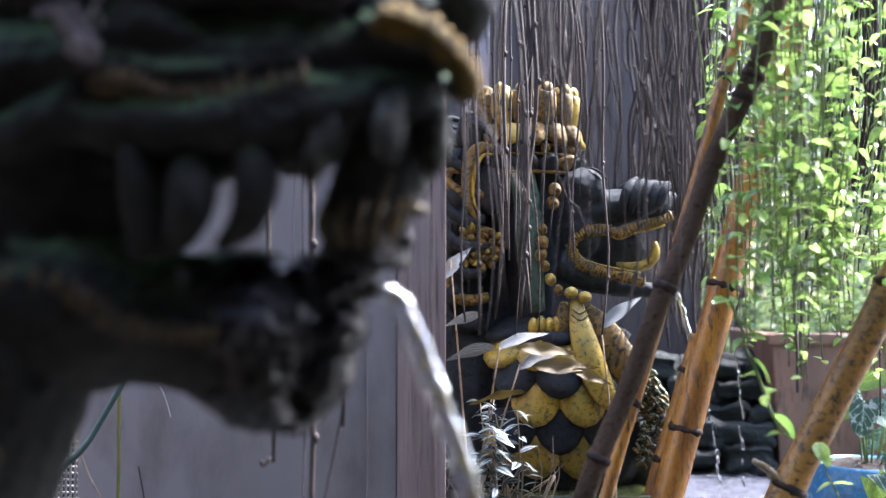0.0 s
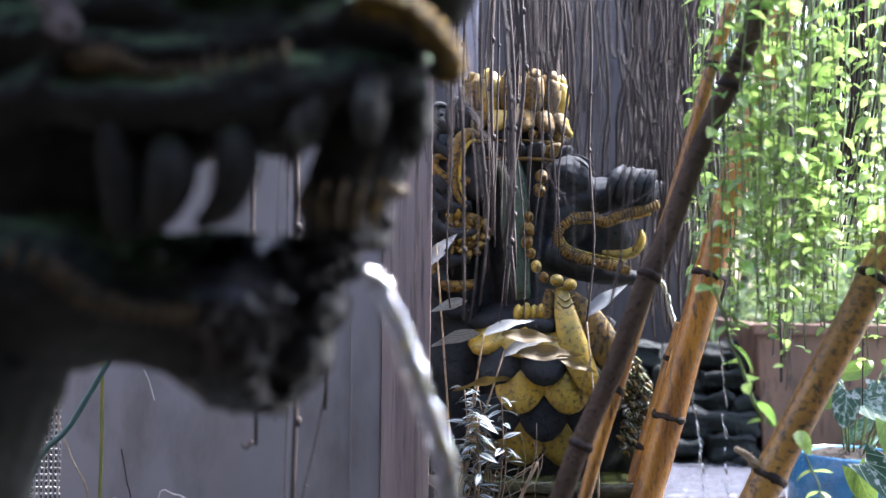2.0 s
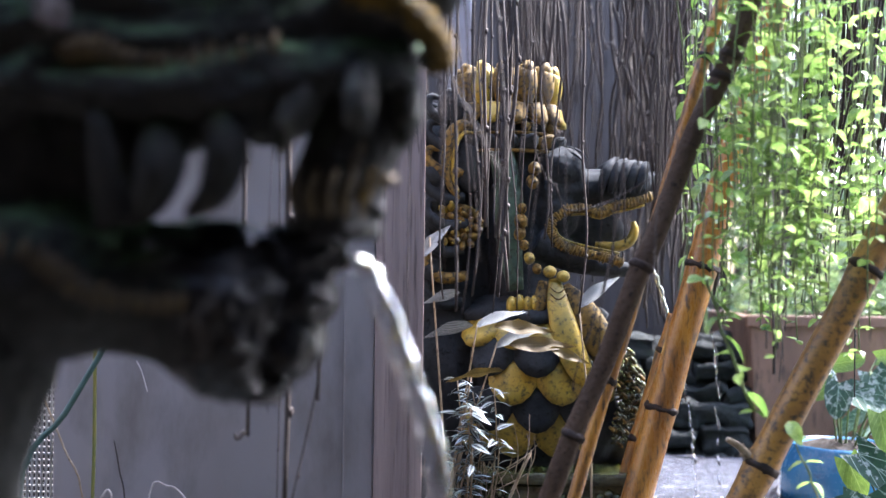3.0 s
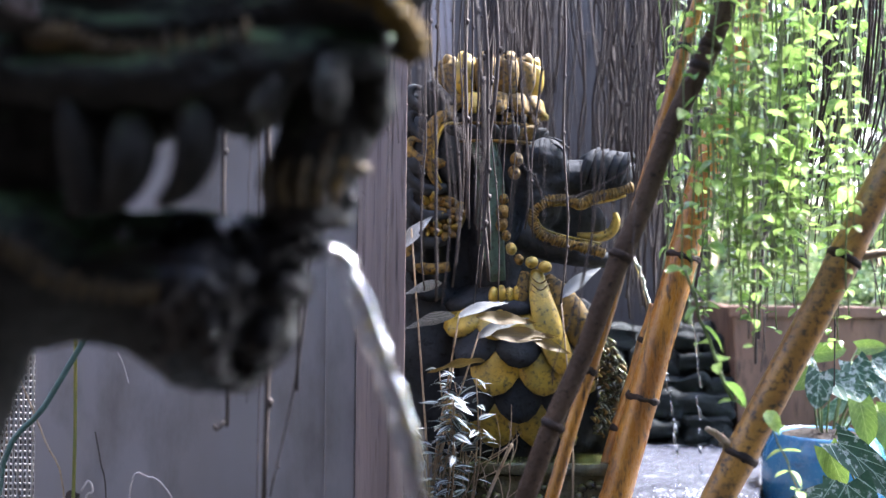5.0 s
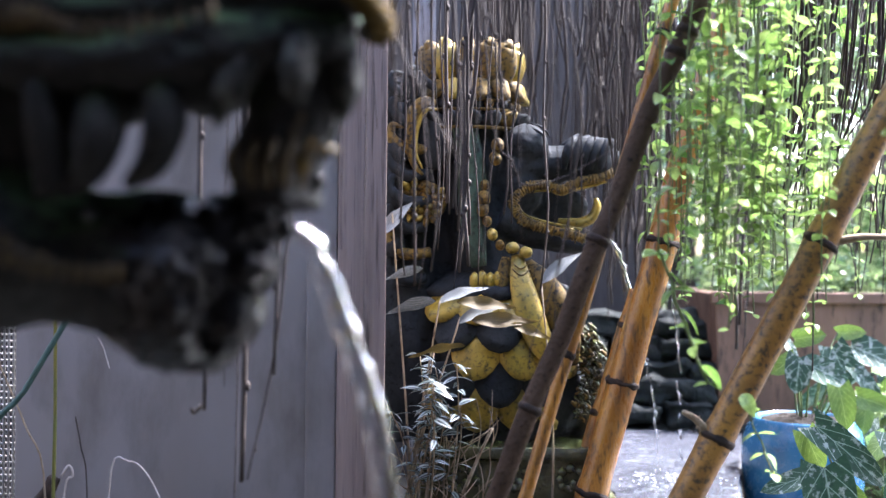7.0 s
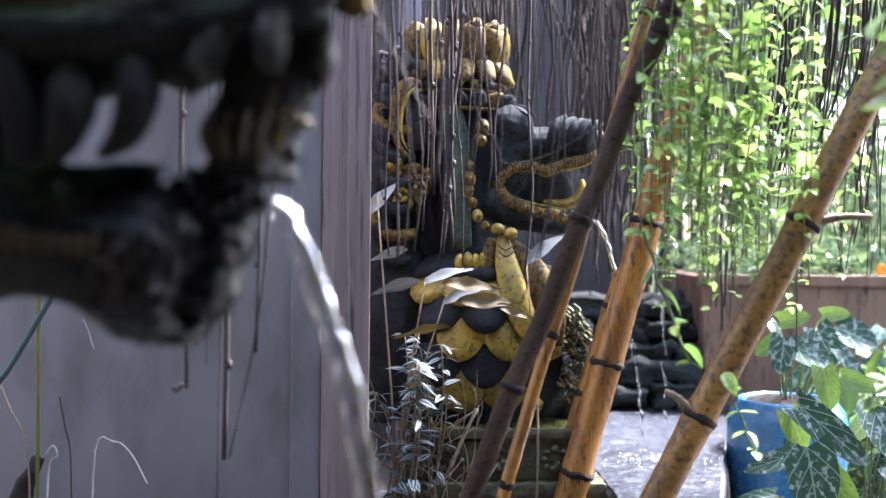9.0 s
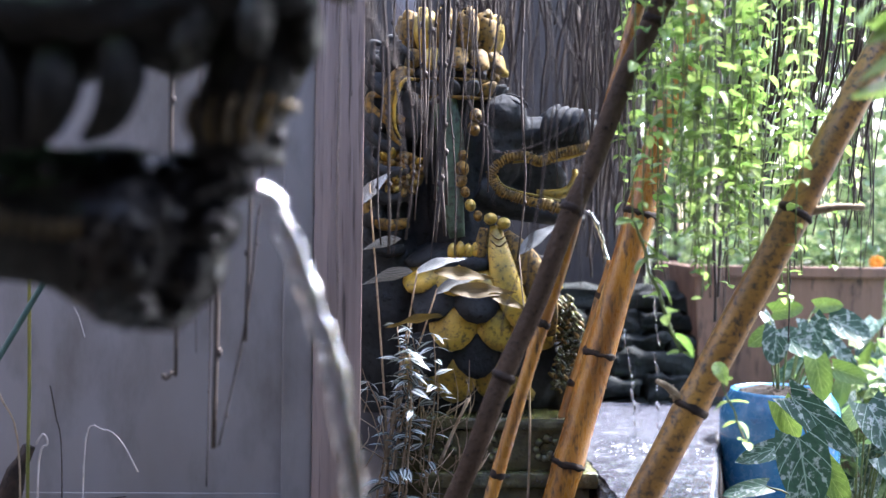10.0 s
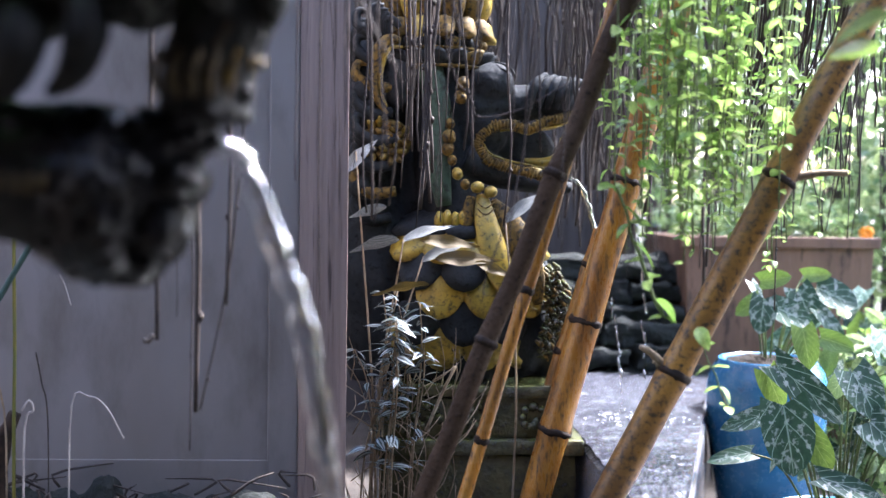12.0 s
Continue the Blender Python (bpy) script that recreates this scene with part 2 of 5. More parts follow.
DARK_WOOD = surface("dark_brown_stick", (0.04, 0.024, 0.014), (0.065, 0.04, 0.024), (0.014, 0.01, 0.007), 22, 120, (0.6, 0.9), 0.9, 0.004, gloss=0.15)
NODE_DARK = surface("dark_bamboo_node", (0.012, 0.009, 0.008), (0.035, 0.022, 0.015), None, 40, 140, (0.6, 0.85), 0.8, 0.003, gloss=0.15)
BARK = surface("dry_root_bark", (0.05, 0.037, 0.031), (0.024, 0.018, 0.016), (0.085, 0.068, 0.058), 25, 150, (0.65, 0.9), 0.6, 0.002)
ROOTS = surface("grey_brown_roots", (0.05, 0.037, 0.03), (0.02, 0.015, 0.013), (0.085, 0.067, 0.057), 5, 60, (0.65, 0.9), 0.6, 0.003)
BLUE = surface("blue_glazed_ceramic", (0.028, 0.115, 0.225), (0.045, 0.16, 0.29), (0.02, 0.085, 0.18), 7, 50, (0.15, 0.35), 0.12, 0.002, coat=0.3, gloss=0.5)
DRY = surface("dry_stem", (0.2, 0.14, 0.08), (0.32, 0.25, 0.17), (0.1, 0.07, 0.045), 18, 90, (0.6, 0.85), 0.5, 0.002)
PALE_TWIG = surface("pale_dry_twig", (0.45, 0.4, 0.36), (0.3, 0.26, 0.23), None, 30, 120, (0.6, 0.85), 0.4, 0.002)
GRIT = surface("pale_grit", (0.2, 0.185, 0.19), (0.12, 0.11, 0.112), (0.06, 0.055, 0.055), 60, 200, (0.8, 0.95), 0.6, 0.002, gloss=0.1)
STEM = surface("green_stem", (0.12, 0.17, 0.05), (0.07, 0.075, 0.035), None, 30, 100, (0.45, 0.65), 0.3, 0.001)
STALK_BLUE = surface("blue_green_stalk", (0.05, 0.095, 0.08), (0.035, 0.07, 0.06), None, 30, 120, (0.4, 0.6), 0.3, 0.001)
STALK_YELLOW = surface("yellow_green_stalk", (0.17, 0.14, 0.025), (0.1, 0.11, 0.025), None, 12, 100, (0.4, 0.6), 0.3, 0.001)
MESH = surface("grey_woven_mesh", (0.3, 0.29, 0.27), (0.2, 0.19, 0.18), None, 20, 100, (0.5, 0.7), 0.3, 0.002)
NAVY = surface("dark_navy_board", (0.025, 0.03, 0.06), (0.04, 0.045, 0.075), None, 5, 40, (0.35, 0.6), 0.2, 0.002)
FLOWER = surface("orange_petals", (0.8, 0.3, 0.01), (0.75, 0.2, 0.01), None, 30, 90, (0.4, 0.6), 0.2, 0.001)
LEAF = leafy("fresh_vine_leaf", (0.1, 0.2, 0.035), (0.37, 0.49, 0.14), 5, (0.32, 0.42, 0.14), 0.14, 0.5)
FAR_LEAF = leafy("garden_leaf", (0.09, 0.16, 0.055), (0.38, 0.45, 0.21), None, rough=0.16, through_light=0.42, by_island=True)
# white veins are the leaf's own; silver is painted wet sheen
HEART = leafy("white_veined_leaf", (0.018, 0.055, 0.032), (0.035, 0.09, 0.045), 4, (0.25, 0.34, 0.27), 0.42, 0.1, vein_width=0.05, silver=(0.5, 0.55, 0.53))
LIME = leafy("lime_leaf", (0.095, 0.165, 0.03), (0.15, 0.23, 0.042), 6, (0.22, 0.3, 0.09), 0.34, 0.38)
ZEBRA = leafy("silver_striped_leaf", (0.025, 0.042, 0.036), (0.05, 0.036, 0.048), 1, (0.34, 0.39, 0.38), 0.25, 0.15, stripes=True)
GREY_LEAF = leafy("grey_pleated_leaf", (0.055, 0.062, 0.055), (0.085, 0.085, 0.08), 9, (0.24, 0.25, 0.245), 0.42, 0.15, vein_width=0.3)
TAN_LEAF = leafy("yellowed_leaf", (0.11, 0.075, 0.015), (0.08, 0.048, 0.013), 9, (0.16, 0.115, 0.035), 0.65, 0.3)

WATER, nt, bs = nodes_of("running_water")
bs.inputs["Base Color"].default_value = (0.95, 0.97, 1, 1)
bs.inputs["Transmission Weight"].default_value = 1
bs.inputs["IOR"].default_value = 1.33
bs.inputs["Roughness"].default_value = 0.1
relief(nt, bs, noise_at(nt, 45, 3, (1, 1, 0.35)).outputs[0], 0.5, 0.006)
FILM, nt, bs = nodes_of("pool_water")
bs.inputs["Base Color"].default_value = (0.055, 0.057, 0.068, 1)
bs.inputs["Roughness"].default_value = 0.05
bs.inputs["Specular IOR Level"].default_value = 0.9
relief(nt, bs, noise_at(nt, 26, 4, (1, 1.6, 1)).outputs[0], 0.5, 0.012)
POND, nt, bs = nodes_of("dark_pond_water")
bs.inputs["Base Color"].default_value = (0.012, 0.014, 0.012, 1)
bs.inputs["Roughness"].default_value = 0.08
relief(nt, bs, noise_at(nt, 18, 4).outputs[0], 0.3, 0.01)
FOAM_GLARE = surface("white_foam_and_glare", (0.6, 0.62, 0.68), (0.45, 0.47, 0.52), None, 30, 120, (0.2, 0.4), 0.4, 0.002)
OLD_GOLD = surface("tarnished_gold_paint", (0.12, 0.075, 0.011), (0.05, 0.034, 0.009), (0.01, 0.009, 0.008), 60, 110, (0.7, 0.9), 0.6, 0.003, spots=(0.48, 0.6), gloss=0.1)
SOOT_GOLD = surface("blackened_gold_paint", (0.085, 0.058, 0.018), (0.03, 0.024, 0.013), (0.012, 0.011, 0.01), 70, 130, (0.6, 0.85), 0.6, 0.003)


# ---- structure ----
def slab(name, lo, hi, material, bevel=0.0, label=""):
    ob = part(name, box(bmesh.new(), lo, hi, bevel), material, smooth=False)
    return tagged(ob, label or name.replace("_", " "), name.split("_")[0], kind="structure")


bm = bmesh.new()
bmesh.ops.create_grid(bm, x_segments=120, y_segments=120, size=60)
for v in bm.verts:
    v.co.z = -0.15 + 0.02 * noise.noise(v.co * 0.7)
tagged(part("ground", bm, EARTH), "dark wet garden soil", "ground", kind="structure")
slab("wall_south", (-3.2, -3.2, -0.3), (3.5, -3.0, 2.9), SHADE_WALL, label="plain shaded wall behind the walkway")
slab("wall_west", (-3.2, -3.0, -0.3), (-3.0, 5.0, 2.9), SHADE_WALL, label="plain shaded side wall")
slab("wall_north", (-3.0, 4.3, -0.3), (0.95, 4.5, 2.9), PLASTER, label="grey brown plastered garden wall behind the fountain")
# unseen east wall and roof, added to darken the statues' near sides
slab("wall_east", (2.3, -3.0, -0.3), (2.5, 1.7, 2.9), SHADE_WALL, label="plain unseen wall added to keep side light off the statues")
slab("ceiling", (-3.2, -3.2, 2.3), (2.5, 0.3, 2.42), SHADE_WALL, label="plain unseen roof added to keep sky light off the near statue")

# grey board screen with its timber post, in front of the fountain statue
slab("wall_panel", (-0.752, 2.345, -0.2), (-0.095, 2.385, 2.3), PANEL, 0.004, "smooth grey painted board screen with a faint sheen")
bm = bmesh.new()
box(bm, (-0.094, 2.318, -0.2), (0.004, 2.405, 2.3), 0.0015)
for x, w in ((-0.06, 0.003), (-0.028, 0.002)):
    box(bm, (x, 2.3165, -0.2), (x + w, 2.3185, 2.3))
for v in bm.verts:
    if v.co.y > 2.36 and v.co.x > -0.02:
        v.co.x -= 0.012
tagged(part("post", bm, POST, smooth=False), "weathered pinkish brown timber post beside the grey screen", "post", kind="structure")
slab("trim", (-0.158, 2.334, -0.2), (-0.0955, 2.3445, 2.3), PANEL, 0.004, "grey edge strip of the board screen")
slab("pillar", (0.055, 2.98, -0.2), (0.115, 3.07, 2.4), PALE, 0.006, "pale grey plastered pillar behind the statue")

slab("trim_rail", (-0.752, 2.339, -0.2), (-0.0955, 2.3445, 0.15), PANEL, 0.002, "grey brown timber rail along the foot of the screen")

# woven mesh screen left of the board
bm = bmesh.new()
for i in range(46):
    x = -1.2 + i * 0.0097
    tube(bm, [(x, 2.40 + 0.002 * (i % 2), -0.1), (x, 2.40 - 0.002 * (i % 2), 0.7), (x, 2.40, 1.5)], [0.0028] * 3, 6, 5)
for i in range(120):
    z = -0.1 + i * 0.0134
    tube(bm, [(-1.2, 2.405, z), (-0.76, 2.405, z)], [0.0026] * 2, 2, 5)
tagged(part("mesh_screen", bm, MESH), "grey woven wire mesh screen beside the board", "screen", kind="structure")

# stone ledge with a film of running water, under the spout; its outer edge runs obliquely
def ledge_edge(y):
    return 0.045 + 0.3 * y


bm = bmesh.new()
box(bm, (0.525, 1.75, -0.15), (0.9, 3.5, 0.142), 0.02)
bmesh.ops.subdivide_edges(bm, edges=bm.edges, cuts=5, use_grid_fill=True)
for v in bm.verts:
    v.co.x = 0.525 + (v.co.x - 0.525) / 0.375 * (ledge_edge(v.co.y) - 0.525)
roughen(bm, 0.006, 0.09)
tagged(part("ledge", bm, LEDGE), "wet grey stone ledge under the spouts", "ledge", kind="structure")
bm = bmesh.new()
bmesh.ops.create_grid(bm, x_segments=60, y_segments=200, size=0.5, matrix=Matrix.LocRotScale((0.713, 2.63, 0.16), None, (0.37, 1.74, 1)))
for v in bm.verts:
    q = Vector((v.co.x * 18, v.co.y * 26, 0))
    v.co.z += 0.005 * noise.noise(q) + 0.0035 * noise.noise(q * 2.7)
    v.co.x = 0.53 + (v.co.x - 0.528) / 0.37 * (ledge_edge(v.co.y) - 0.54)
tagged(part("water", bm, FILM), "rippled water lying over the stone ledge, reflecting the sky", "water", kind="structure")
bm = bmesh.new()
bmesh.ops.create_grid(bm, x_segments=30, y_segments=30, size=0.5, matrix=Matrix.LocRotScale((0.3, 1.6, -0.1), None, (2.0, 2.4, 1)))
for v in bm.verts:
    v.co.z += 0.004 * noise.noise(v.co * 12)
tagged(part("pond_water", bm, POND), "dark pond water in front of the fountain", "water", kind="structure")

# brown planter trough with soil
planter = thing("planter", (1.35, 3.85, 0.0), "long brown concrete planter filled with soil and seedlings", "planter")
for lo, hi in (((1.02, 3.6, 0.1), (1.64, 3.66, 0.58)), ((1.02, 4.1, 0.1), (1.64, 4.16, 0.58)), ((1.02, 3.66, 0.1), (1.08, 4.1, 0.58)), ((1.58, 3.66, 0.1), (1.64, 4.1, 0.58)), ((1.02, 3.61, -0.15), (1.64, 4.15, 0.1)), ((1.005, 3.585, 0.55), (1.655, 3.6, 0.587))):
    bm = box(bmesh.new(), lo, hi, 0.006)
    for v in bm.verts:
        v.co.x = 1.33 + (v.co.x - 1.33) * (0.86 + 0.14 * min(1.0, (v.co.z + 0.15) / 0.73))
    piece("rim" if lo[2] > 0.5 else "side_wall" if hi[2] > 0.5 else "base", bm, PLANTER, planter, smooth=False)
bm = bmesh.new()
bmesh.ops.create_grid(bm, x_segments=24, y_segments=20, size=0.5, matrix=Matrix.LocRotScale((1.33, 3.88, 0.562), None, (0.51, 0.44, 1)))
for v in bm.verts:
    v.co.z += 0.018 * noise.noise(v.co * 18)
piece("soil", bm, EARTH, planter, "loose brown soil")

slab("navy_board", (1.84, 3.9, -0.15), (2.3, 3.95, 1.05), NAVY, 0.006, "dark navy board at the garden's edge")

# dark rocks below the planter
for layer in range(6):
    x = 0.36
    while x < 1.08:
        w = rng.uniform(0.05, 0.11)
        bm = box(bmesh.new(), (x - w, 3.5 + 0.045 * layer + rng.uniform(-0.02, 0.02), 0.1 + 0.066 * layer), (x + w, 3.72 + 0.03 * layer, 0.1 + 0.066 * layer + rng.uniform(0.05, 0.075)), 0.012)
        bmesh.ops.subdivide_edges(bm, edges=bm.edges, cuts=3, use_grid_fill=True)
        roughen(bm, 0.03, 0.07, x * 9 + layer)
        tagged(part("rock", bm, ROCK), "dark wet flat stone stacked in a layered bank behind the ledge", "rock", "stacked rocks")
        x += 2 * w + rng.uniform(-0.015, 0.012)
bm = box(bmesh.new(), (0.3, 3.75, -0.15), (1.03, 3.9, 0.5), 0.03)
bmesh.ops.subdivide_edges(bm, edges=bm.edges, cuts=6, use_grid_fill=True)
tagged(part("rock_bank", roughen(bm, 0.05, 0.1), ROCK), "dark rock bank behind the ledge", "rock bank", kind="structure")


# ---- the near fountain statue: a dragon head on a neck, one mesh ----
def near_statue():
    bm = bmesh.new()
    MID = 0.93
    # skull, upper jaw, nose
    ball(bm, (-0.259, 0.93, 1.027), (0.2, 0.1, 0.1))
    ball(bm, (-0.12, 0.93, 0.993), (0.11, 0.085, 0.05))
    tube(bm, [(-0.443, 0.93, 0.893), (-0.296, 0.93, 0.917), (-0.201, 0.93, 0.922), (-0.106, 0.93, 0.927), (-0.034, 0.93, 0.93), (0.004, 0.93, 0.932)], [0.06, 0.05, 0.046, 0.045, 0.04, 0.022], 24, 16, 1.8)
    ball(bm, (0.021, 0.93, 0.981), (0.03, 0.05, 0.036))
    ball(bm, (-0.038, 0.9, 0.965), (0.045, 0.045, 0.03))
    for s in (-1, 1):
        tube(bm, [(-0.06, MID + s * 0.07, 0.945), (-0.02, MID + s * 0.073, 0.942), (0.006, MID + s * 0.058, 0.93), (0.02, MID + s * 0.03, 0.915)], [0.012, 0.013, 0.012, 0.009], 12, 10)
    # palate behind the front teeth, cheek, back of the mouth
    tube(bm, [(-0.101, 0.93, 0.893), (-0.044, 0.93, 0.895), (-0.004, 0.93, 0.905)], [0.03, 0.028, 0.016], 10, 12, 2.2)
    ball(bm, (-0.347, 0.93, 0.826), (0.105, 0.085, 0.14))
    ball(bm, (-0.281, 0.94, 0.82), (0.074, 0.07, 0.075))
    tube(bm, [(-0.257, 0.95, 0.842), (-0.204, 0.95, 0.85), (-0.156, 0.95, 0.863), (-0.103, 0.95, 0.869), (-0.059, 0.95, 0.874)], [0.032, 0.024, 0.022, 0.022, 0.024], 14, 12, 1.5)
    for s in (-1, 1):
        tube(bm, [(-0.29, MID + s * 0.07, 0.872), (-0.21, MID + s * 0.076, 0.866), (-0.15, MID + s * 0.074, 0.878), (-0.09, MID + s * 0.07, 0.892), (-0.03, MID + s * 0.06, 0.9), (0.0, MID + s * 0.04, 0.903)], [0.018, 0.022, 0.02, 0.017, 0.014, 0.01], 18, 12)
    # mossy brow folds on both flanks
    for s in (-1, 1):
        w = MID + s * 0.07
        tube(bm, [(-0.27, w, 0.93), (-0.225, w, 0.945), (-0.18, w, 0.932)], [0.012, 0.02, 0.01], 10, 10)
        tube(bm, [(-0.25, w, 0.945), (-0.2, w, 0.978), (-0.13, w, 0.99), (-0.07, w, 0.965)], [0.014, 0.02, 0.024, 0.012], 12, 10)
        tube(bm, [(-0.33, w, 0.89), (-0.27, w + 0.004 * s, 0.915), (-0.2, w + 0.006 * s, 0.905), (-0.12, w, 0.918), (-0.06, w - 0.006 * s, 0.93)], [0.014, 0.014, 0.013, 0.013, 0.01], 16, 10)
        tube(bm, [(-0.345, w, 0.85), (-0.3, w + 0.01 * s, 0.873), (-0.275, w + 0.008 * s, 0.895)], [0.02, 0.018, 0.01], 10, 10)
    for s in (-1, 1):
        ball(bm, (-0.116, MID + s * 0.055, 0.859), (0.034, 0.025, 0.018), (0, -12, 0))
    # heavy upper lip above the fangs, on both flanks
    for s in (-1, 1):
        w = MID + s * 0.074
        tube(bm, [(-0.29, w, 0.872), (-0.2, w, 0.866), (-0.142, w, 0.866), (-0.095, w, 0.878), (-0.055, w - s * 0.004, 0.888), (-0.02, w - s * 0.014, 0.887), (0.0, w - s * 0.035, 0.885)], [0.018, 0.019, 0.018, 0.017, 0.014, 0.012, 0.01], 20, 12)
    # lower jaw, chin and neck
    tube(bm, [(-0.336, 0.93, 0.736), (-0.27, 0.93, 0.726), (-0.223, 0.93, 0.715), (-0.175, 0.93, 0.708), (-0.14, 0.93, 0.697), (-0.114, 0.93, 0.697), (-0.097, 0.93, 0.693)], [0.08, 0.073, 0.057, 0.066, 0.075, 0.062, 0.032], 26, 18, 1.15)
    tube(bm, [(-0.109, 0.93, 0.737), (-0.079, 0.93, 0.743), (-0.063, 0.93, 0.744), (-0.048, 0.93, 0.743)], [0.036, 0.026, 0.019, 0.007], 10, 12, 1.5)
    tube(bm, [(-0.394, 0.93, 0.783), (-0.369, 0.93, 0.698), (-0.378, 0.93, 0.626), (-0.394, 0.93, 0.567), (-0.408, 0.93, 0.418), (-0.404, 0.93, 0.142), (-0.4, 0.93, -0.138)], [0.08, 0.085, 0.076, 0.075, 0.085, 0.11, 0.14], 26, 18, 1.15)
    # two lobes of the dripping chin
    ball(bm, (-0.098, 0.93, 0.67), (0.03, 0.045, 0.034), (0, 25, 0))
    ball(bm, (-0.122, 0.93, 0.645), (0.03, 0.04, 0.026), (0, 30, 0))
    ball(bm, (-0.08, 0.93, 0.71), (0.026, 0.05, 0.022))
    # front pillar of the jaw curling up to the palate
    tube(bm, [(-0.057, 0.93, 0.756), (-0.059, 0.93, 0.789), (-0.052, 0.93, 0.822), (-0.039, 0.93, 0.855), (-0.04, 0.93, 0.893)], [0.036, 0.037, 0.038, 0.038, 0.034], 16, 14, 1.4)
    # lumps that the water has left on the chin
    for i in range(36):
        a, b = rng.uniform(0, 1), rng.uniform(-1, 1)
        x = -0.165 + 0.09 * a
        z = 0.725 - 0.09 * rng.random() * (1 - 0.3 * a)
        ball(bm, (x, MID + b * 0.07 * (1 - 0.5 * a), z), rng.uniform(0.004, 0.009), (0, 0, 0), 1)
    for i in range(9):
        z = 0.735 - i * 0.012
        ball(bm, (-0.078 + 0.008 * math.sin(i * 1.3 + 2) - 0.0025 * i, MID - 0.02 + 0.012 * math.sin(i * 2.1), z), rng.uniform(0.005, 0.009), (0, 0, 0), 1)
    bm = fused(bm, 0.0034, 3)
    roughen(bm, 0.0035, 0.03)
    roughen(bm, 0.0015, 0.008, 3)
    bm.normal_update()
    for v in bm.verts:
        wet = max(0.0, min(1.0, (v.co.x + 0.18) / 0.04)) * max(0.0, min(1.0, (0.77 - v.co.z) / 0.03))
        q = Vector((v.co.x * 110, v.co.y * 110, v.co.z * 60))
        v.co += v.normal * wet * (0.0045 * noise.noise(q) + 0.003 * noise.noise(q * 2.6))
    for f in bm.faces:
        c = f.calc_center_median()
        if c.x > -0.175 + 0.03 * noise.noise(c * 30) and c.z < 0.765:
            f.material_index = 1
    # ribbed lips on both flanks: gold at the nose, dull along the jaws
    for s in (-1, 1):
        w = MID + s * 0.082
        ribs(bm, [(-0.046, MID + s * 0.088, 0.946), (-0.024, MID + s * 0.085, 0.945), (0.002, MID + s * 0.074, 0.934), (0.02, MID + s * 0.05, 0.917), (0.027, MID + s * 0.018, 0.905)], 11, 0.025, 0.0062, 0.25, 2, s * 0.004)
        ribs(bm, [(-0.265, w, 0.897), (-0.235, w + s * 0.008, 0.899), (-0.2, w + s * 0.006, 0.888), (-0.15, w + s * 0.004, 0.892), (-0.095, w, 0.905)], 18, 0.019, 0.0035, 0.3, 3, s * 0.003, 0.3)
        ribs(bm, [(-0.36, w, 0.745), (-0.29, w + s * 0.004, 0.745), (-0.262, w + s * 0.004, 0.728), (-0.235, w, 0.712), (-0.2, w - s * 0.004, 0.706), (-0.165, w - s * 0.006, 0.705)], 17, 0.017, 0.0036, 0.15, 3, s * 0.003, 0.3)
        ribs(bm, [(-0.39, w + s * 0.002, 0.617), (-0.36, w + s * 0.002, 0.614), (-0.33, w - s * 0.004, 0.612)], 3, 0.02, 0.009, 0.1, 3, s * 0.002)
        # arcs of gold on the front pillar
        for i in range(5):
            x = -0.085 + i * 0.0125
            tube(bm, [(x, MID + s * 0.054, 0.775), (x - 0.005 + 0.002 * i, MID + s * 0.06, 0.792), (x + 0.004 * i * 0.6, MID + s * 0.056, 0.812)], [0.0025, 0.0042, 0.0025], 8, 8, 1.0, 3 if i < 4 else 2)
        tube(bm, [(-0.045, MID + s * 0.044, 0.815), (-0.036, MID + s * 0.042, 0.835), (-0.032, MID + s * 0.036, 0.85)], [0.007, 0.006, 0.004], 8, 8, 1.0, 3)
    ball(bm, (-0.024, 0.915, 0.807), (0.009, 0.01, 0.006), (0, 25, 20), 2, 2)
    ball(bm, (-0.013, 0.912, 0.806), (0.006, 0.008, 0.005), (0, 10, 0), 2, 3)
    ball(bm, (-0.027, 0.915, 0.781), (0.01, 0.012, 0.009), (0, 0, 20), 2, 1)
    # teeth
    def fang(pts, radii, squash=1.0, mat=4):
        t = bmesh.new()
        tube(t, pts, radii, 14, 12, squash)
        roughen(t, 0.0016, 0.014, len(bm.verts) * 0.01)
        me = bpy.data.meshes.new("fang")
        t.to_mesh(me)
        t.free()
        n = len(bm.faces)
        bm.from_mesh(me)
        bpy.data.meshes.remove(me)
        bm.faces.ensure_lookup_table()
        for f in bm.faces[n:]:
            f.material_index = mat
            f.smooth = True
    fang([(-0.002, 0.9, 0.898), (0.0, 0.895, 0.869), (-0.001, 0.893, 0.849), (-0.005, 0.893, 0.827)], [0.01, 0.0125, 0.011, 0.003], 1.2)
    fang([(-0.035, 0.86, 0.885), (-0.036, 0.85, 0.866), (-0.036, 0.848, 0.852), (-0.034, 0.852, 0.84)], [0.012, 0.0135, 0.012, 0.006], 1.1)
    fang([(-0.076, 0.866, 0.879), (-0.084, 0.855, 0.857), (-0.091, 0.852, 0.84), (-0.099, 0.856, 0.819)], [0.016, 0.0155, 0.012, 0.002], 1.1)
    fang([(-0.138, 0.872, 0.864), (-0.14, 0.86, 0.84), (-0.138, 0.853, 0.816), (-0.149, 0.856, 0.789), (-0.169, 0.862, 0.774)], [0.017, 0.0185, 0.017, 0.0125, 0.004], 1.1, 0)
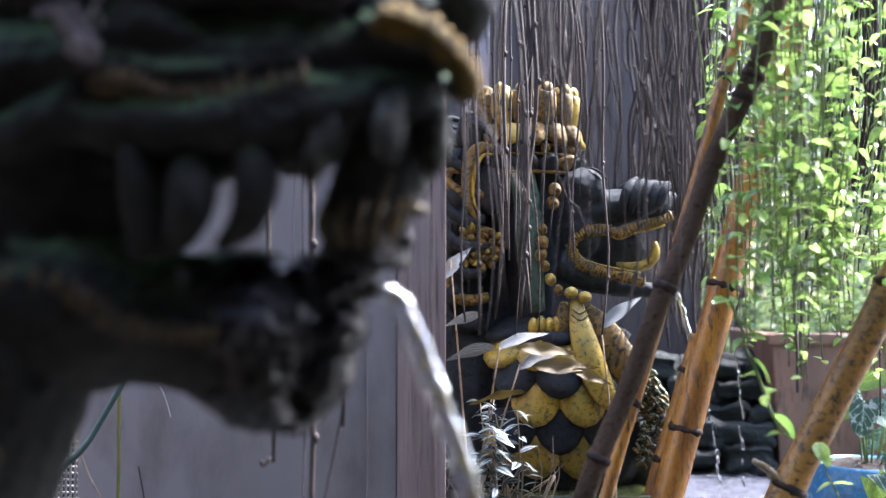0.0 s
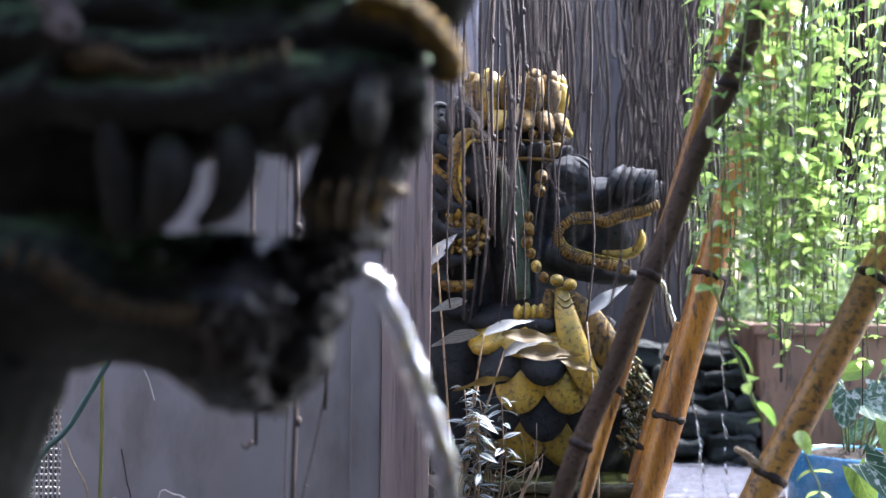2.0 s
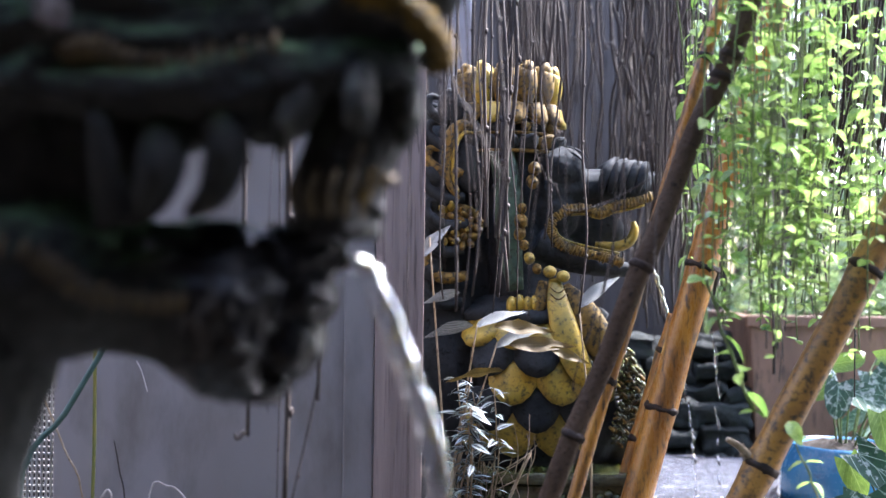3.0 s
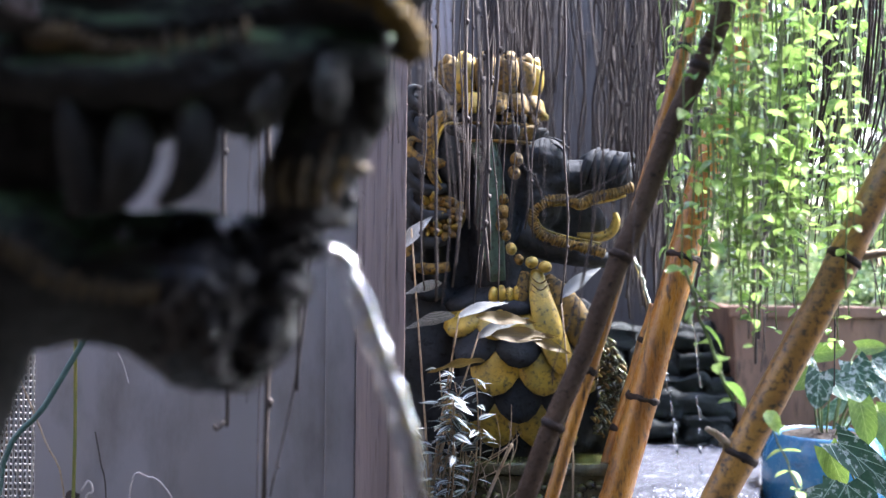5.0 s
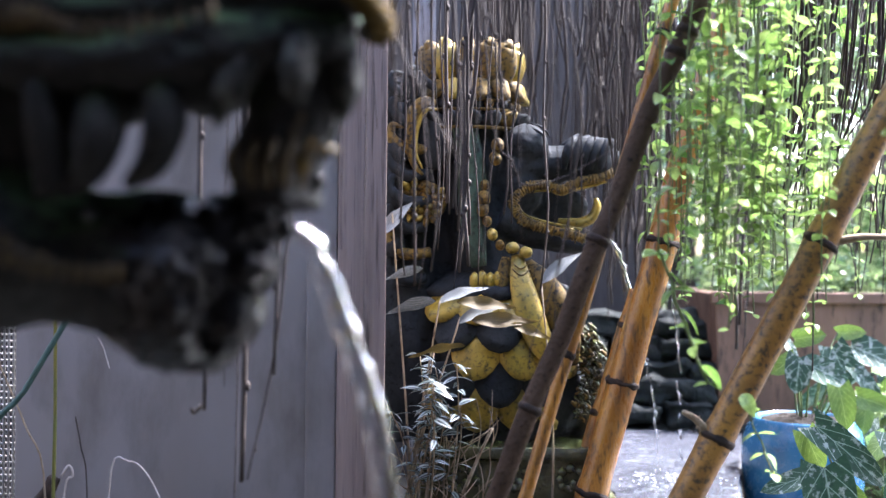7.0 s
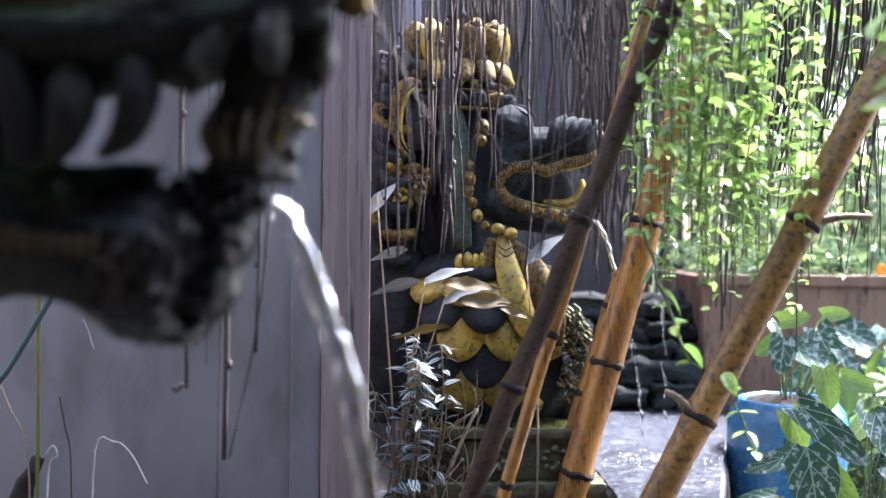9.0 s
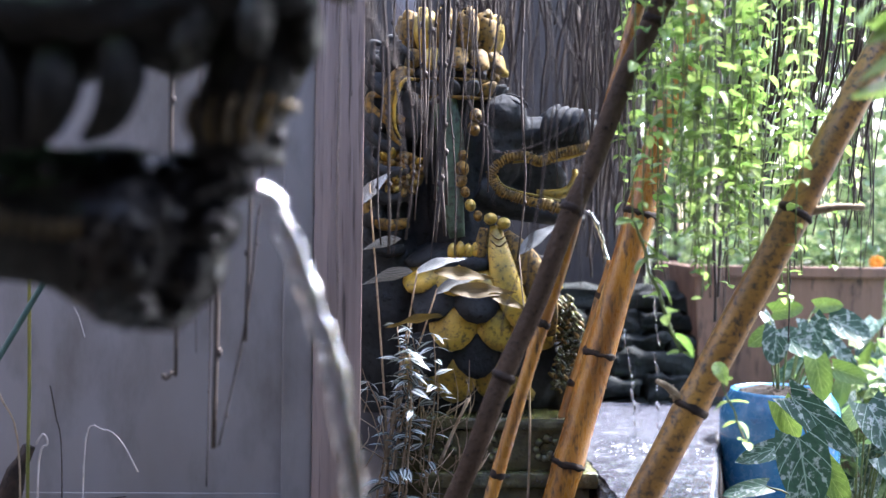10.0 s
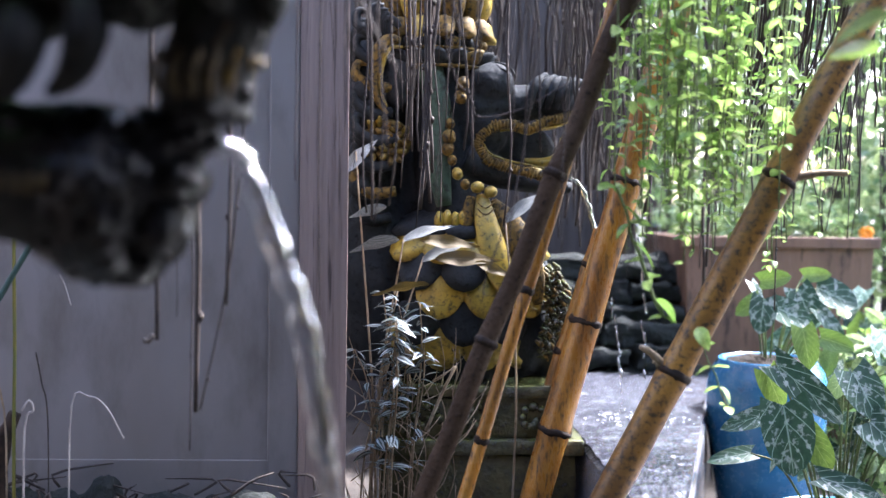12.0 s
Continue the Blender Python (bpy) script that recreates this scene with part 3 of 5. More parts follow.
    fang([(-0.19, 0.875, 0.851), (-0.188, 0.858, 0.825), (-0.188, 0.85, 0.802), (-0.199, 0.856, 0.781), (-0.215, 0.862, 0.767)], [0.017, 0.02, 0.018, 0.012, 0.004], 1.1, 0)
    fang([(-0.235, 0.85, 0.859), (-0.233, 0.846, 0.843), (-0.229, 0.85, 0.811), (-0.223, 0.862, 0.768)], [0.006, 0.01, 0.013, 0.016], 1.0, 0)
    fang([(-0.197, 0.862, 0.752), (-0.192, 0.849, 0.746)], [0.007, 0.0045])
    return bm


tagged(part("dragon_statue", near_statue(), [DARK_STONE, WET_STONE, OLD_GOLD, SOOT_GOLD, TOOTH]), "dark mossy stone dragon head fountain with gold ribbed lips and fangs", "statue")


def stream(name, pts, radii, squash, label, amount):
    bm = bmesh.new()
    tube(bm, pts, radii, 150, 18, squash)
    for v in bm.verts:
        p = v.co
        q = Vector((p.x * 80, p.y * 80, p.z * 48))
        v.co += Vector((noise.noise(q), noise.noise(q + Vector((9, 0, 0))), 0.3 * noise.noise(q * 1.7))) * amount
    roughen(bm, amount * 0.35, 0.006)
    return tagged(part(name, bm, WATER), label, "water")


stream("water_stream", [(-0.050, 0.93, 0.740), (-0.037, 0.93, 0.733), (-0.022, 0.93, 0.708), (-0.003, 0.93, 0.663), (0.015, 0.93, 0.616), (0.027, 0.93, 0.565), (0.052, 0.93, 0.397), (0.073, 0.93, 0.147), (0.091, 0.93, -0.103)],
       [0.007, 0.009, 0.0098, 0.0095, 0.0095, 0.009, 0.0075, 0.006, 0.006], 0.5, "clear stream of water arcing from the dragon's mouth", 0.0055)

# grit, crumbs and a pale twig caught on the statue's brow
bm = bmesh.new()
for i in range(120):
    a = rng.random()
    ball(bm, (-0.262 - 0.02 * a + rng.gauss(0, 0.006), 0.838 + rng.gauss(0, 0.006), 0.918 + 0.035 * a + rng.gauss(0, 0.005)), rng.uniform(0.0015, 0.005), (rng.uniform(0, 90), 0, rng.uniform(0, 90)), 1)
tagged(part("debris", roughen(bm, 0.001, 0.004), GRIT, smooth=False), "pale grit and crumbs caught on the statue", "debris", kind="stuff")
bm = bmesh.new()
tube(bm, [(-0.274, 0.85, 0.936), (-0.262, 0.845, 0.957), (-0.253, 0.84, 0.975), (-0.248, 0.84, 0.995)], [0.0016, 0.0014, 0.0018, 0.0012], 10, 6)
tube(bm, [(-0.262, 0.845, 0.957), (-0.257, 0.842, 0.95), (-0.254, 0.84, 0.941)], [0.001, 0.001, 0.0006], 5, 6)
tagged(part("twig", bm, PALE_TWIG), "short pale dry twig lying on the statue", "twig")


# ---- the far fountain statue: crowned dragon with scaled breast, one mesh ----
def far_statue():
    bm = bmesh.new()
    MID = 2.7
    ball(bm, (0.267, 2.7, 0.429), (0.185, 0.15, 0.19))
    ball(bm, (0.376, 2.7, 0.396), (0.13, 0.14, 0.16))
    tube(bm, [(0.094, 2.72, 0.283), (0.051, 2.72, 0.499), (0.036, 2.72, 0.715), (0.047, 2.72, 0.916), (0.099, 2.72, 1.092)], [0.1, 0.11, 0.08, 0.085, 0.07], 20, 14, 1.1)
    tube(bm, [(0.267, 2.7, 0.449), (0.238, 2.7, 0.65), (0.215, 2.7, 0.811), (0.213, 2.7, 0.971), (0.192, 2.7, 1.09)], [0.15, 0.085, 0.075, 0.08, 0.075], 20, 14, 1.1)
    tube(bm, [(0.19, 2.7, 1.03), (0.187, 2.7, 1.13), (0.186, 2.7, 1.15), (0.185, 2.7, 1.172)], [0.092, 0.085, 0.07, 0.03], 10, 18, 1.0, 2)
    for i in range(26):
        a, h = rng.uniform(0, 6.28), rng.uniform(0, 1)
        r = 0.08 - 0.04 * h
        ball(bm, (0.186 + r * math.cos(a), 2.7 + r * math.sin(a), 1.135 + 0.035 * h), (0.016, 0.014, 0.012), (0, rng.uniform(0, 60), 0), 1, 2)
    ball(bm, (0.124, 2.75, 0.688), (0.075, 0.06, 0.22))
    ball(bm, (0.114, 2.75, 0.933), (0.075, 0.06, 0.13))
    ball(bm, (0.3, 2.68, 0.871), (0.07, 0.075, 0.085))
    tube(bm, [(0.273, 2.68, 0.91), (0.366, 2.68, 0.918), (0.46, 2.68, 0.926), (0.543, 2.68, 0.937)], [0.055, 0.045, 0.036, 0.02], 12, 14, 1.5)
    tube(bm, [(0.261, 2.68, 0.791), (0.355, 2.68, 0.75), (0.449, 2.68, 0.73), (0.516, 2.68, 0.723)], [0.05, 0.03, 0.022, 0.014], 12, 14, 1.7)
    for s in (-1, 1):
        ball(bm, (0.318, 2.68 + s * 0.042, 0.96), (0.056, 0.05, 0.052))
        ball(bm, (0.468, 2.68 + s * 0.03, 0.932), (0.062, 0.045, 0.05), (0, 8, 0))
        # swirled mane at the back of the head
        for i in range(7):
            a = radians(30 + i * 30)
            ball(bm, (0.035 + 0.045 * math.cos(a), MID + s * 0.07, 1.03 + 0.05 * math.sin(a)), 0.022)
        for i in range(5):
            ball(bm, (0.02 + 0.01 * (i % 2), MID + s * 0.085, 0.72 + i * 0.055), 0.03)
    ball(bm, (0.39, 2.7, 0.822), (0.09, 0.018, 0.055))
    ball(bm, (0.468, 2.68, 0.345), (0.06, 0.09, 0.11))
    bm = fused(bm, 0.0065, 3)
    roughen(bm, 0.004, 0.05)
    # flame curls of the mane behind the ear
    for s in (-1, 1):
        for i in range(8):
            z = 0.66 + 0.06 * i
            w = MID + s * (0.1 - 0.02 * abs(i - 3) / 3)
            pts = [(0.09 + 0.01 * (i % 2), w, z - 0.01), (0.045, w + s * 0.012, z - 0.015), (0.008, w + s * 0.008, z + 0.012), (0.012, w + s * 0.006, z + 0.04), (0.036, w + s * 0.006, z + 0.038)]
            tube(bm, pts, [0.012, 0.014, 0.012, 0.009, 0.005], 16, 8, 1.0, 5 if i in (1, 5) else 0)
    # eyelid lines and folds along the snout
    for s in (-1, 1):
        for k in range(4):
            a0 = 20 + 12 * k
            tube(bm, [(0.318 + 0.058 * math.cos(radians(a0 + 14 * j)) * (1 - 0.1 * k), 2.68 + s * (0.066 + 0.008 * math.sin(j)), 0.96 + 0.05 * math.sin(radians(a0 + 14 * j)) - 0.012 * k) for j in range(6)], [0.001, 0.002, 0.0024, 0.0024, 0.002, 0.001], 14, 6, 1.0, 0)
        for k in range(5):
            x = 0.418 + 0.021 * k
            tube(bm, [(x - 0.012, 2.68 + s * 0.062, 0.905), (x - 0.008, 2.68 + s * 0.076, 0.935), (x + 0.006, 2.68 + s * 0.066, 0.965), (x + 0.028, 2.68 + s * 0.035, 0.985 - 0.004 * k)], [0.006, 0.011, 0.012, 0.007], 14, 8, 1.0, 0)
    # plinth the body rests on: mossy scrolled stone, wet in front
    lathe_box = bmesh.new()
    for z0, z1, g in ((-0.15, 0.13, 0.03), (0.13, 0.165, 0.045), (0.165, 0.255, 0.02), (0.255, 0.285, 0.035)):
        box(lathe_box, (0.1 - g, 2.52 - g, z0), (0.48 + g, 2.88 + g, z1), 0.008)
    bmesh.ops.subdivide_edges(lathe_box, edges=lathe_box.edges, cuts=3, use_grid_fill=True)
    for x in (0.17, 0.29, 0.41):
        for k in range(9):
            a = k * 0.75
            ball(lathe_box, (x + (0.034 - 0.003 * k) * math.cos(a), 2.497, 0.208 + (0.034 - 0.003 * k) * math.sin(a)), 0.011, (0, 0, 0), 1)
    roughen(lathe_box, 0.005, 0.04)
    me = bpy.data.meshes.new("plinth")
    lathe_box.to_mesh(me)
    lathe_box.free()
    n = len(bm.faces)
    bm.from_mesh(me)
    bpy.data.meshes.remove(me)
    bm.faces.ensure_lookup_table()
    for f in bm.faces[n:]:
        f.material_index = 3
    # scales in staggered rows over the breast, gold rows between grey ones
    C, R = Vector((0.255, 2.7, 0.455)), Vector((0.2, 0.165, 0.215))
    rows = 8
    for r in range(rows):
        lat = radians(54 - r * 15.5)
        for k in range(-8, 9):
            lon = radians(-90 + (k + 0.5 * (r % 2)) * 30)
            n = Vector((math.cos(lat) * math.cos(lon), math.cos(lat) * math.sin(lon), math.sin(lat)))
            if n.y > 0.75 or (n.x < -0.7):
                continue
            p = Vector((C.x + R.x * n.x, C.y + R.y * n.y, C.z + R.z * n.z))
            nn = Vector((n.x / R.x, n.y / R.y, n.z / R.z)).normalized()
            side = Vector((0, 0, 1)).cross(nn).normalized()
            up = nn.cross(side)
            plate(bm, p + nn * (0.004 + 0.002 * (rows - r)), side, up, nn, 0.059, 0.125, 1 if r % 2 else 0)
    # gold leaf bands down the breast
    tube(bm, [(0.297, 2.578, 0.705), (0.303, 2.55, 0.65), (0.32, 2.527, 0.58), (0.347, 2.512, 0.51), (0.385, 2.515, 0.46)], [0.013, 0.025, 0.032, 0.028, 0.012], 22, 12, 0.4, 1)
    tube(bm, [(0.32, 2.585, 0.69), (0.352, 2.56, 0.645), (0.385, 2.54, 0.585), (0.412, 2.535, 0.52), (0.425, 2.55, 0.46)], [0.012, 0.03, 0.036, 0.026, 0.01], 22, 12, 0.45, 5)
    tube(bm, [(0.272, 2.585, 0.7), (0.268, 2.57, 0.665), (0.262, 2.56, 0.62)], [0.01, 0.016, 0.006], 12, 10, 0.45, 5)
    for k in range(12):
        f = k / 11
        tube(bm, [(0.282 + 0.05 * f * f, 2.556 - 0.045 * f, 0.69 - 0.16 * f), (0.303 + 0.045 * f * f, 2.548 - 0.042 * f, 0.675 - 0.165 * f), (0.324 + 0.05 * f * f, 2.556 - 0.04 * f, 0.69 - 0.16 * f)], [0.0015, 0.002, 0.0015], 6, 5, 1.0, 5)
    for x, z in ((0.285, 0.722), (0.315, 0.712)):
        ball(bm, (x, 2.565, z), (0.016, 0.014, 0.014), mat=1)
    # faded green collar and its gold beads
    tube(bm, [(0.175, 2.6, 1.0), (0.193, 2.6, 0.897), (0.195, 2.6, 0.794), (0.212, 2.6, 0.678)], [0.028, 0.032, 0.03, 0.018], 14, 10, 0.6, 4)
    for x, z, r, m in ((0.25, 0.955, 0.018, 5), (0.245, 0.925, 0.017, 5), (0.222, 0.865, 0.013, 5), (0.22, 0.835, 0.019, 5), (0.218, 0.808, 0.017, 5), (0.228, 0.782, 0.013, 5), (0.24, 0.752, 0.015, 1), (0.258, 0.728, 0.013, 5)):
        ball(bm, (x, 2.585, z), (r * 0.85, r, r), (0, rng.uniform(-30, 30), 0), 2, m)
        ball(bm, (x + 0.003, 2.585 - r * 0.7, z), r * 0.5, (0, 0, 0), 1, m)
    for i in range(4):
        ball(bm, (0.2 + 0.018 * i, 2.575, 0.645 + 0.004 * (i % 2)), (0.012, 0.014, 0.022), mat=1)
    # gold ear curl and floral boss
    tube(bm, [(0.108, 2.588, 1.05), (0.082, 2.584, 1.052), (0.06, 2.582, 1.028), (0.05, 2.582, 0.985), (0.05, 2.584, 0.945), (0.06, 2.588, 0.91), (0.08, 2.592, 0.886)], [0.007, 0.013, 0.0155, 0.012, 0.009, 0.007, 0.004], 30, 10, 0.8, 5)
    tube(bm, [(0.112, 2.59, 1.036), (0.088, 2.586, 1.034), (0.072, 2.584, 1.01), (0.064, 2.584, 0.97), (0.066, 2.588, 0.93), (0.08, 2.592, 0.9)], [0.003, 0.005, 0.006, 0.005, 0.004, 0.002], 26, 8, 1.0, 1)
    ball(bm, (0.105, 2.625, 0.965), (0.042, 0.03, 0.066), (0, 0, 0), 3, 0)
    ball(bm, (0.078, 2.618, 0.826), (0.06, 0.02, 0.05), (0, 0, 0), 3, 5)
    for cx, cz, r in ((0.06, 0.846, 0.026), (0.108, 0.838, 0.022), (0.092, 0.8, 0.024), (0.05, 0.803, 0.018)):
        for k in range(7):
            a = k * 2 * math.pi / 7 + cx * 40
            w = Vector((math.cos(a), 0, math.sin(a)))
            plate(bm, Vector((cx, 2.6, cz)) + w * r * 0.75, Vector((0, -1, 0)).cross(w), -w, Vector((0, -1, 0)), r * 0.4, r * 1.3, 5 if k % 3 else 1)
        ball(bm, (cx, 2.594, cz), (r * 0.35, 0.008, r * 0.35), (0, 0, 0), 2, 5)
    # dark curled flame above the ear
    for k in range(5):
        tube(bm, [(0.045 + 0.008 * k, 2.6, 1.06), (0.04 + 0.01 * k, 2.594, 1.095), (0.05 + 0.011 * k, 2.592, 1.125 - 0.008 * k), (0.07 + 0.009 * k, 2.592, 1.128 - 0.012 * k)], [0.008, 0.011, 0.01, 0.006], 12, 8, 1.0, 0)
    # crown: broad upright petals over stepped bands, gilding mostly worn
    tube(bm, [(0.192, 2.7, 1.0), (0.192, 2.7, 1.06), (0.192, 2.7, 1.15)], [0.112, 0.1, 0.092], 6, 28, 1.0, 0)
    for tier, (z, r, n, h, w) in enumerate(((1.015, 0.118, 16, 0.034, 0.024), (1.052, 0.112, 18, 0.026, 0.02), (1.088, 0.106, 13, 0.052, 0.027), (1.142, 0.094, 13, 0.084, 0.044))):
        ringz = z - h * 0.52
        tube(bm, [(0.192, 2.7, ringz - 0.003), (0.192, 2.7, ringz + 0.003)], [r + 0.004] * 2, 2, 32, 1.0, 5)
        for i in range(n):
            a = 2 * math.pi * (i + 0.5 * (tier % 2)) / n
            o = Vector((math.cos(a), math.sin(a), 0))
            c = Vector((0.192, 2.7, z)) + o * r
            t = o.cross(Vector((0, 0, 1)))
            m = (1 if rng.random() < 0.3 else 5) if tier > 1 else rng.choice((5, 5, 0) if o.x > 0.5 else (5, 0, 0, 0))
            if tier in (0, 2):
                plate(bm, c + o * (0.018 if tier == 2 else 0.008), t, Vector((0, 0, 1 if tier == 2 else -1)), o, w, h * 1.25, m)
            elif tier == 1:
                ball(bm, c, (w * 0.6, w * 0.5, h * 0.45), (0, 0, math.degrees(a) + 90), 2, m)
            else:
                k = rng.uniform(0.9, 1.08)
                tip = c + Vector((0, 0, h * 0.5 * k)) + o * 0.012
                tube(bm, [c - Vector((0, 0, h * 0.5)), c + o * 0.01, tip, tip + o * 0.012 - Vector((0, 0, 0.012))], [w * 0.4, w * 0.62, w * 0.5, w * 0.2], 12, 10, 0.9, m)
    # ribbed gold rim of the mouth on both flanks, and the tongue
    for s in (-1, 1):
        w = 2.68 + s * 0.066
        rim = [(0.525, w - s * 0.02, 0.9), (0.485, w - s * 0.006, 0.885), (0.445, w, 0.876), (0.404, w, 0.856), (0.369, w, 0.868), (0.328, w, 0.864), (0.299, w, 0.844), (0.289, w, 0.816), (0.307, w, 0.789), (0.342, w, 0.774), (0.377, w, 0.764), (0.418, w, 0.755), (0.459, w - s * 0.01, 0.744)]
        tube(bm, rim, [0.0105] * 13, 60, 10, 0.5, 5)
        ribs(bm, rim, 62, 0.024, 0.0031, 0.1, 5, s * 0.0035, 0.25)
        tube(bm, [(x + 0.014 * (0.4 - x) / 0.1, w - s * 0.012, 0.822 + (z - 0.822) * 0.72) for x, _, z in rim], [0.0028] * 13, 48, 6, 1.0, 1)
    tube(bm, [(0.4, 2.66, 0.785), (0.45, 2.65, 0.782), (0.478, 2.645, 0.795), (0.488, 2.64, 0.82), (0.485, 2.64, 0.84)], [0.008, 0.012, 0.012, 0.01, 0.005], 14, 10, 1.5, 1)
    # shaggy gilded fringe at the breast's edge
    for i in range(300):
        f = i / 300
        p = Vector((0.445 + 0.03 * math.sin(f * 3) + rng.uniform(-0.03, 0.025), 2.58 + rng.uniform(-0.025, 0.02), 0.545 - 0.19 * f + rng.uniform(-0.02, 0.02)))
        tube(bm, [p, p + Vector((0.008, -0.006, -0.008)), p + Vector((rng.uniform(-0.008, 0.012), -0.006, -0.013))], [0.0035, 0.0045, 0.002], 4, 5, 1.0, rng.choice((5, 3, 3, 3)))
    return bm


def plate(bm, c, side, up, out, half, tall, mat):
    """One domed shield-shaped scale with thickness, pointed below."""
    rings = []
    for lift, k in ((0.0, 1.0), (0.006, 0.96), (0.011, 0.62)):
        ring = []
        for u, v in ((-0.8, 0.5), (-1.0, 0.15), (-0.93, -0.22), (-0.7, -0.55), (-0.36, -0.78), (0, -0.87), (0.36, -0.78), (0.7, -0.55), (0.93, -0.22), (1.0, 0.15), (0.8, 0.5), (0, 0.62)):
            ring.append(bm.verts.new(c + side * half * u * k + up * tall * 0.55 * v * k + out * (lift - 0.014 * u * u * k - 0.013 * v * k - (0.01 if lift == 0 else 0))))
        rings.append(ring)
    n = len(rings[0])
    for lo, hi in zip(rings, rings[1:]):
        for j in range(n):
            bm.faces.new((lo[j], lo[(j + 1) % n], hi[(j + 1) % n], hi[j])).material_index = mat
    bm.faces.new(rings[-1]).material_index = mat


tagged(part("dragon_statue", far_statue(), [GREY_PAINT, GOLD, WET_STONE, MOSSY_STONE, OLD_GREEN, DULL_GOLD]), "crowned grey and gold dragon fountain statue on a mossy plinth", "statue")
stream("water_stream", [(0.507, 2.66, 0.747), (0.535, 2.66, 0.728), (0.562, 2.68, 0.67), (0.58, 2.69, 0.6), (0.59, 2.7, 0.56)], [0.003, 0.004, 0.0045, 0.004, 0.003], 0.7, "thin stream of water falling from the far dragon's mouth", 0.004)
def drop_chain(pts, count, label):
    bm = bmesh.new()
    path = spline(pts, 60)
    for i in range(count):
        q = path[int(60 * (i + 0.5 * rng.random()) / count)]
        ball(bm, Vector(q) + Vector((rng.gauss(0, 0.002), 0, 0)), (rng.uniform(0.002, 0.0045), 0.003, rng.uniform(0.006, 0.02)), (0, rng.uniform(-14, 6), 0), 2)
    return tagged(part("water_drops", roughen(bm, 0.001, 0.006), WATER), label, "water", kind="stuff")


drop_chain([(0.6, 2.7, 0.56), (0.628, 2.7, 0.42), (0.646, 2.7, 0.3), (0.655, 2.72, 0.17)], 17, "broken string of falling water drops")
drop_chain([(0.66, 2.7, 0.7), (0.695, 2.72, 0.55), (0.71, 2.74, 0.4), (0.718, 2.75, 0.18)], 15, "broken string of falling water drops")
# flat white flecks: foam of the splash, and glare on the water painted white
bm = bmesh.new()
for i in range(120):
    a, d = rng.uniform(0, 6.28), abs(rng.gauss(0, 0.05))
    ball(bm, (0.7 + 1.6 * d * math.cos(a), 2.74 + d * math.sin(a), 0.16 + abs(rng.gauss(0, 0.006))), (rng.uniform(0.001, 0.005), rng.uniform(0.001, 0.005), 0.0012), (0, 0, rng.uniform(0, 90)), 1)
tagged(part("splash", bm, FOAM_GLARE), "white foam and painted glare flecks where the thin stream strikes the ledge", "foam", kind="stuff")


# ---- bamboo poles and stick ----
def bamboo(name, foot, head, radius, nodes, material, label, stub=None, taper=0.92, kink=0.004, ring=1.085):
    """A leaning pole: culm bowed at its nodes, one dark ring at each node, and a broken side shoot."""
    foot, head = Vector(foot), Vector(head)
    pole = thing(name, foot, label, "bamboo pole" if "bamboo" in name else "stick", "leaning poles")
    pts, radii, d = [], [], (head - foot).normalized()
    n = 60
    for i in range(n + 1):
        f = i / n
        wob = Vector((noise.noise(Vector((f * 9, foot.x * 7, 1))), noise.noise(Vector((f * 9, foot.x * 7, 5))), 0)) * kink
        near = min(abs(f - k) for k in nodes) * (head - foot).length
        pts.append(foot + (head - foot) * f + wob)
        radii.append(radius * (1 - (1 - taper) * f) * (1 + 0.075 * math.exp(-(near / 0.016) ** 2) + 0.025 * noise.noise(Vector((f * 30, foot.x * 9, 2)))))
    culm = piece("culm", tube(bmesh.new(), pts, radii, n * 2, 18), material, pole)
    for k in nodes:
        i = min(int(round(k * n)), n - 1)
        p, r = pts[i], radii[i]
        bm = bmesh.new()
        tube(bm, [p - d * 0.008, p - d * 0.003, p + d * 0.003, p + d * 0.007], [r * 0.97, r * ring, r * (ring - 0.03), r * 0.98], 10, 20)
        roughen(bm, r * 0.13, 0.012, k)
        piece("node_ring", bm, NODE_DARK, culm, "dark scarred node ring")
    for k, way, length in stub or []:
        i = int(round(k * n))
        p, r = pts[i], radii[i]
        w = Vector(way).normalized()
        bm = bmesh.new()
        tube(bm, [p + w * r * 0.7, p + w * (r + length * 0.5) + Vector((0, 0, 0.004)), p + w * (r + length)], [0.0085, 0.006, 0.005], 10, 8)
        for j in range(5):
            q = p + w * (r + 0.006 + 0.004 * j)
            tube(bm, [q, q + Vector((rng.uniform(-0.01, 0.012), -0.006, rng.uniform(-0.022, 0.012)))], [0.003, 0.001], 3, 5)
        piece("side_shoot", roughen(bm, 0.0015, 0.008), DRY, culm, "broken dry side shoot")
    return pole


def on_line(p, q, z):
    f = (z - p[2]) / (q[2] - p[2])
    return tuple(a + (b - a) * f for a, b in zip(p, q))


def pole_between(name, p, q, z_nodes, *rest, top=1.9, **more):
    foot, head = on_line(p, q, -0.15), on_line(p, q, top)
    return bamboo(name, foot, head, *rest[:1], [(z + 0.15) / (top + 0.15) for z in z_nodes], *rest[1:], **more)


pole_between("bamboo_pole", (0.591, 1.95, 0.396), (0.764, 1.95, 0.734), (0.06, 0.394, 0.736, 1.07, 1.4, 1.7), 0.0285, OLD_BAMBOO, "speckled tan bamboo pole leaning across the garden",
             stub=[((0.394 + 0.15) / 2.05, (-1, -0.2, 0.75), 0.05), ((0.736 + 0.15) / 2.05, (1, -0.3, 0.1), 0.085)])
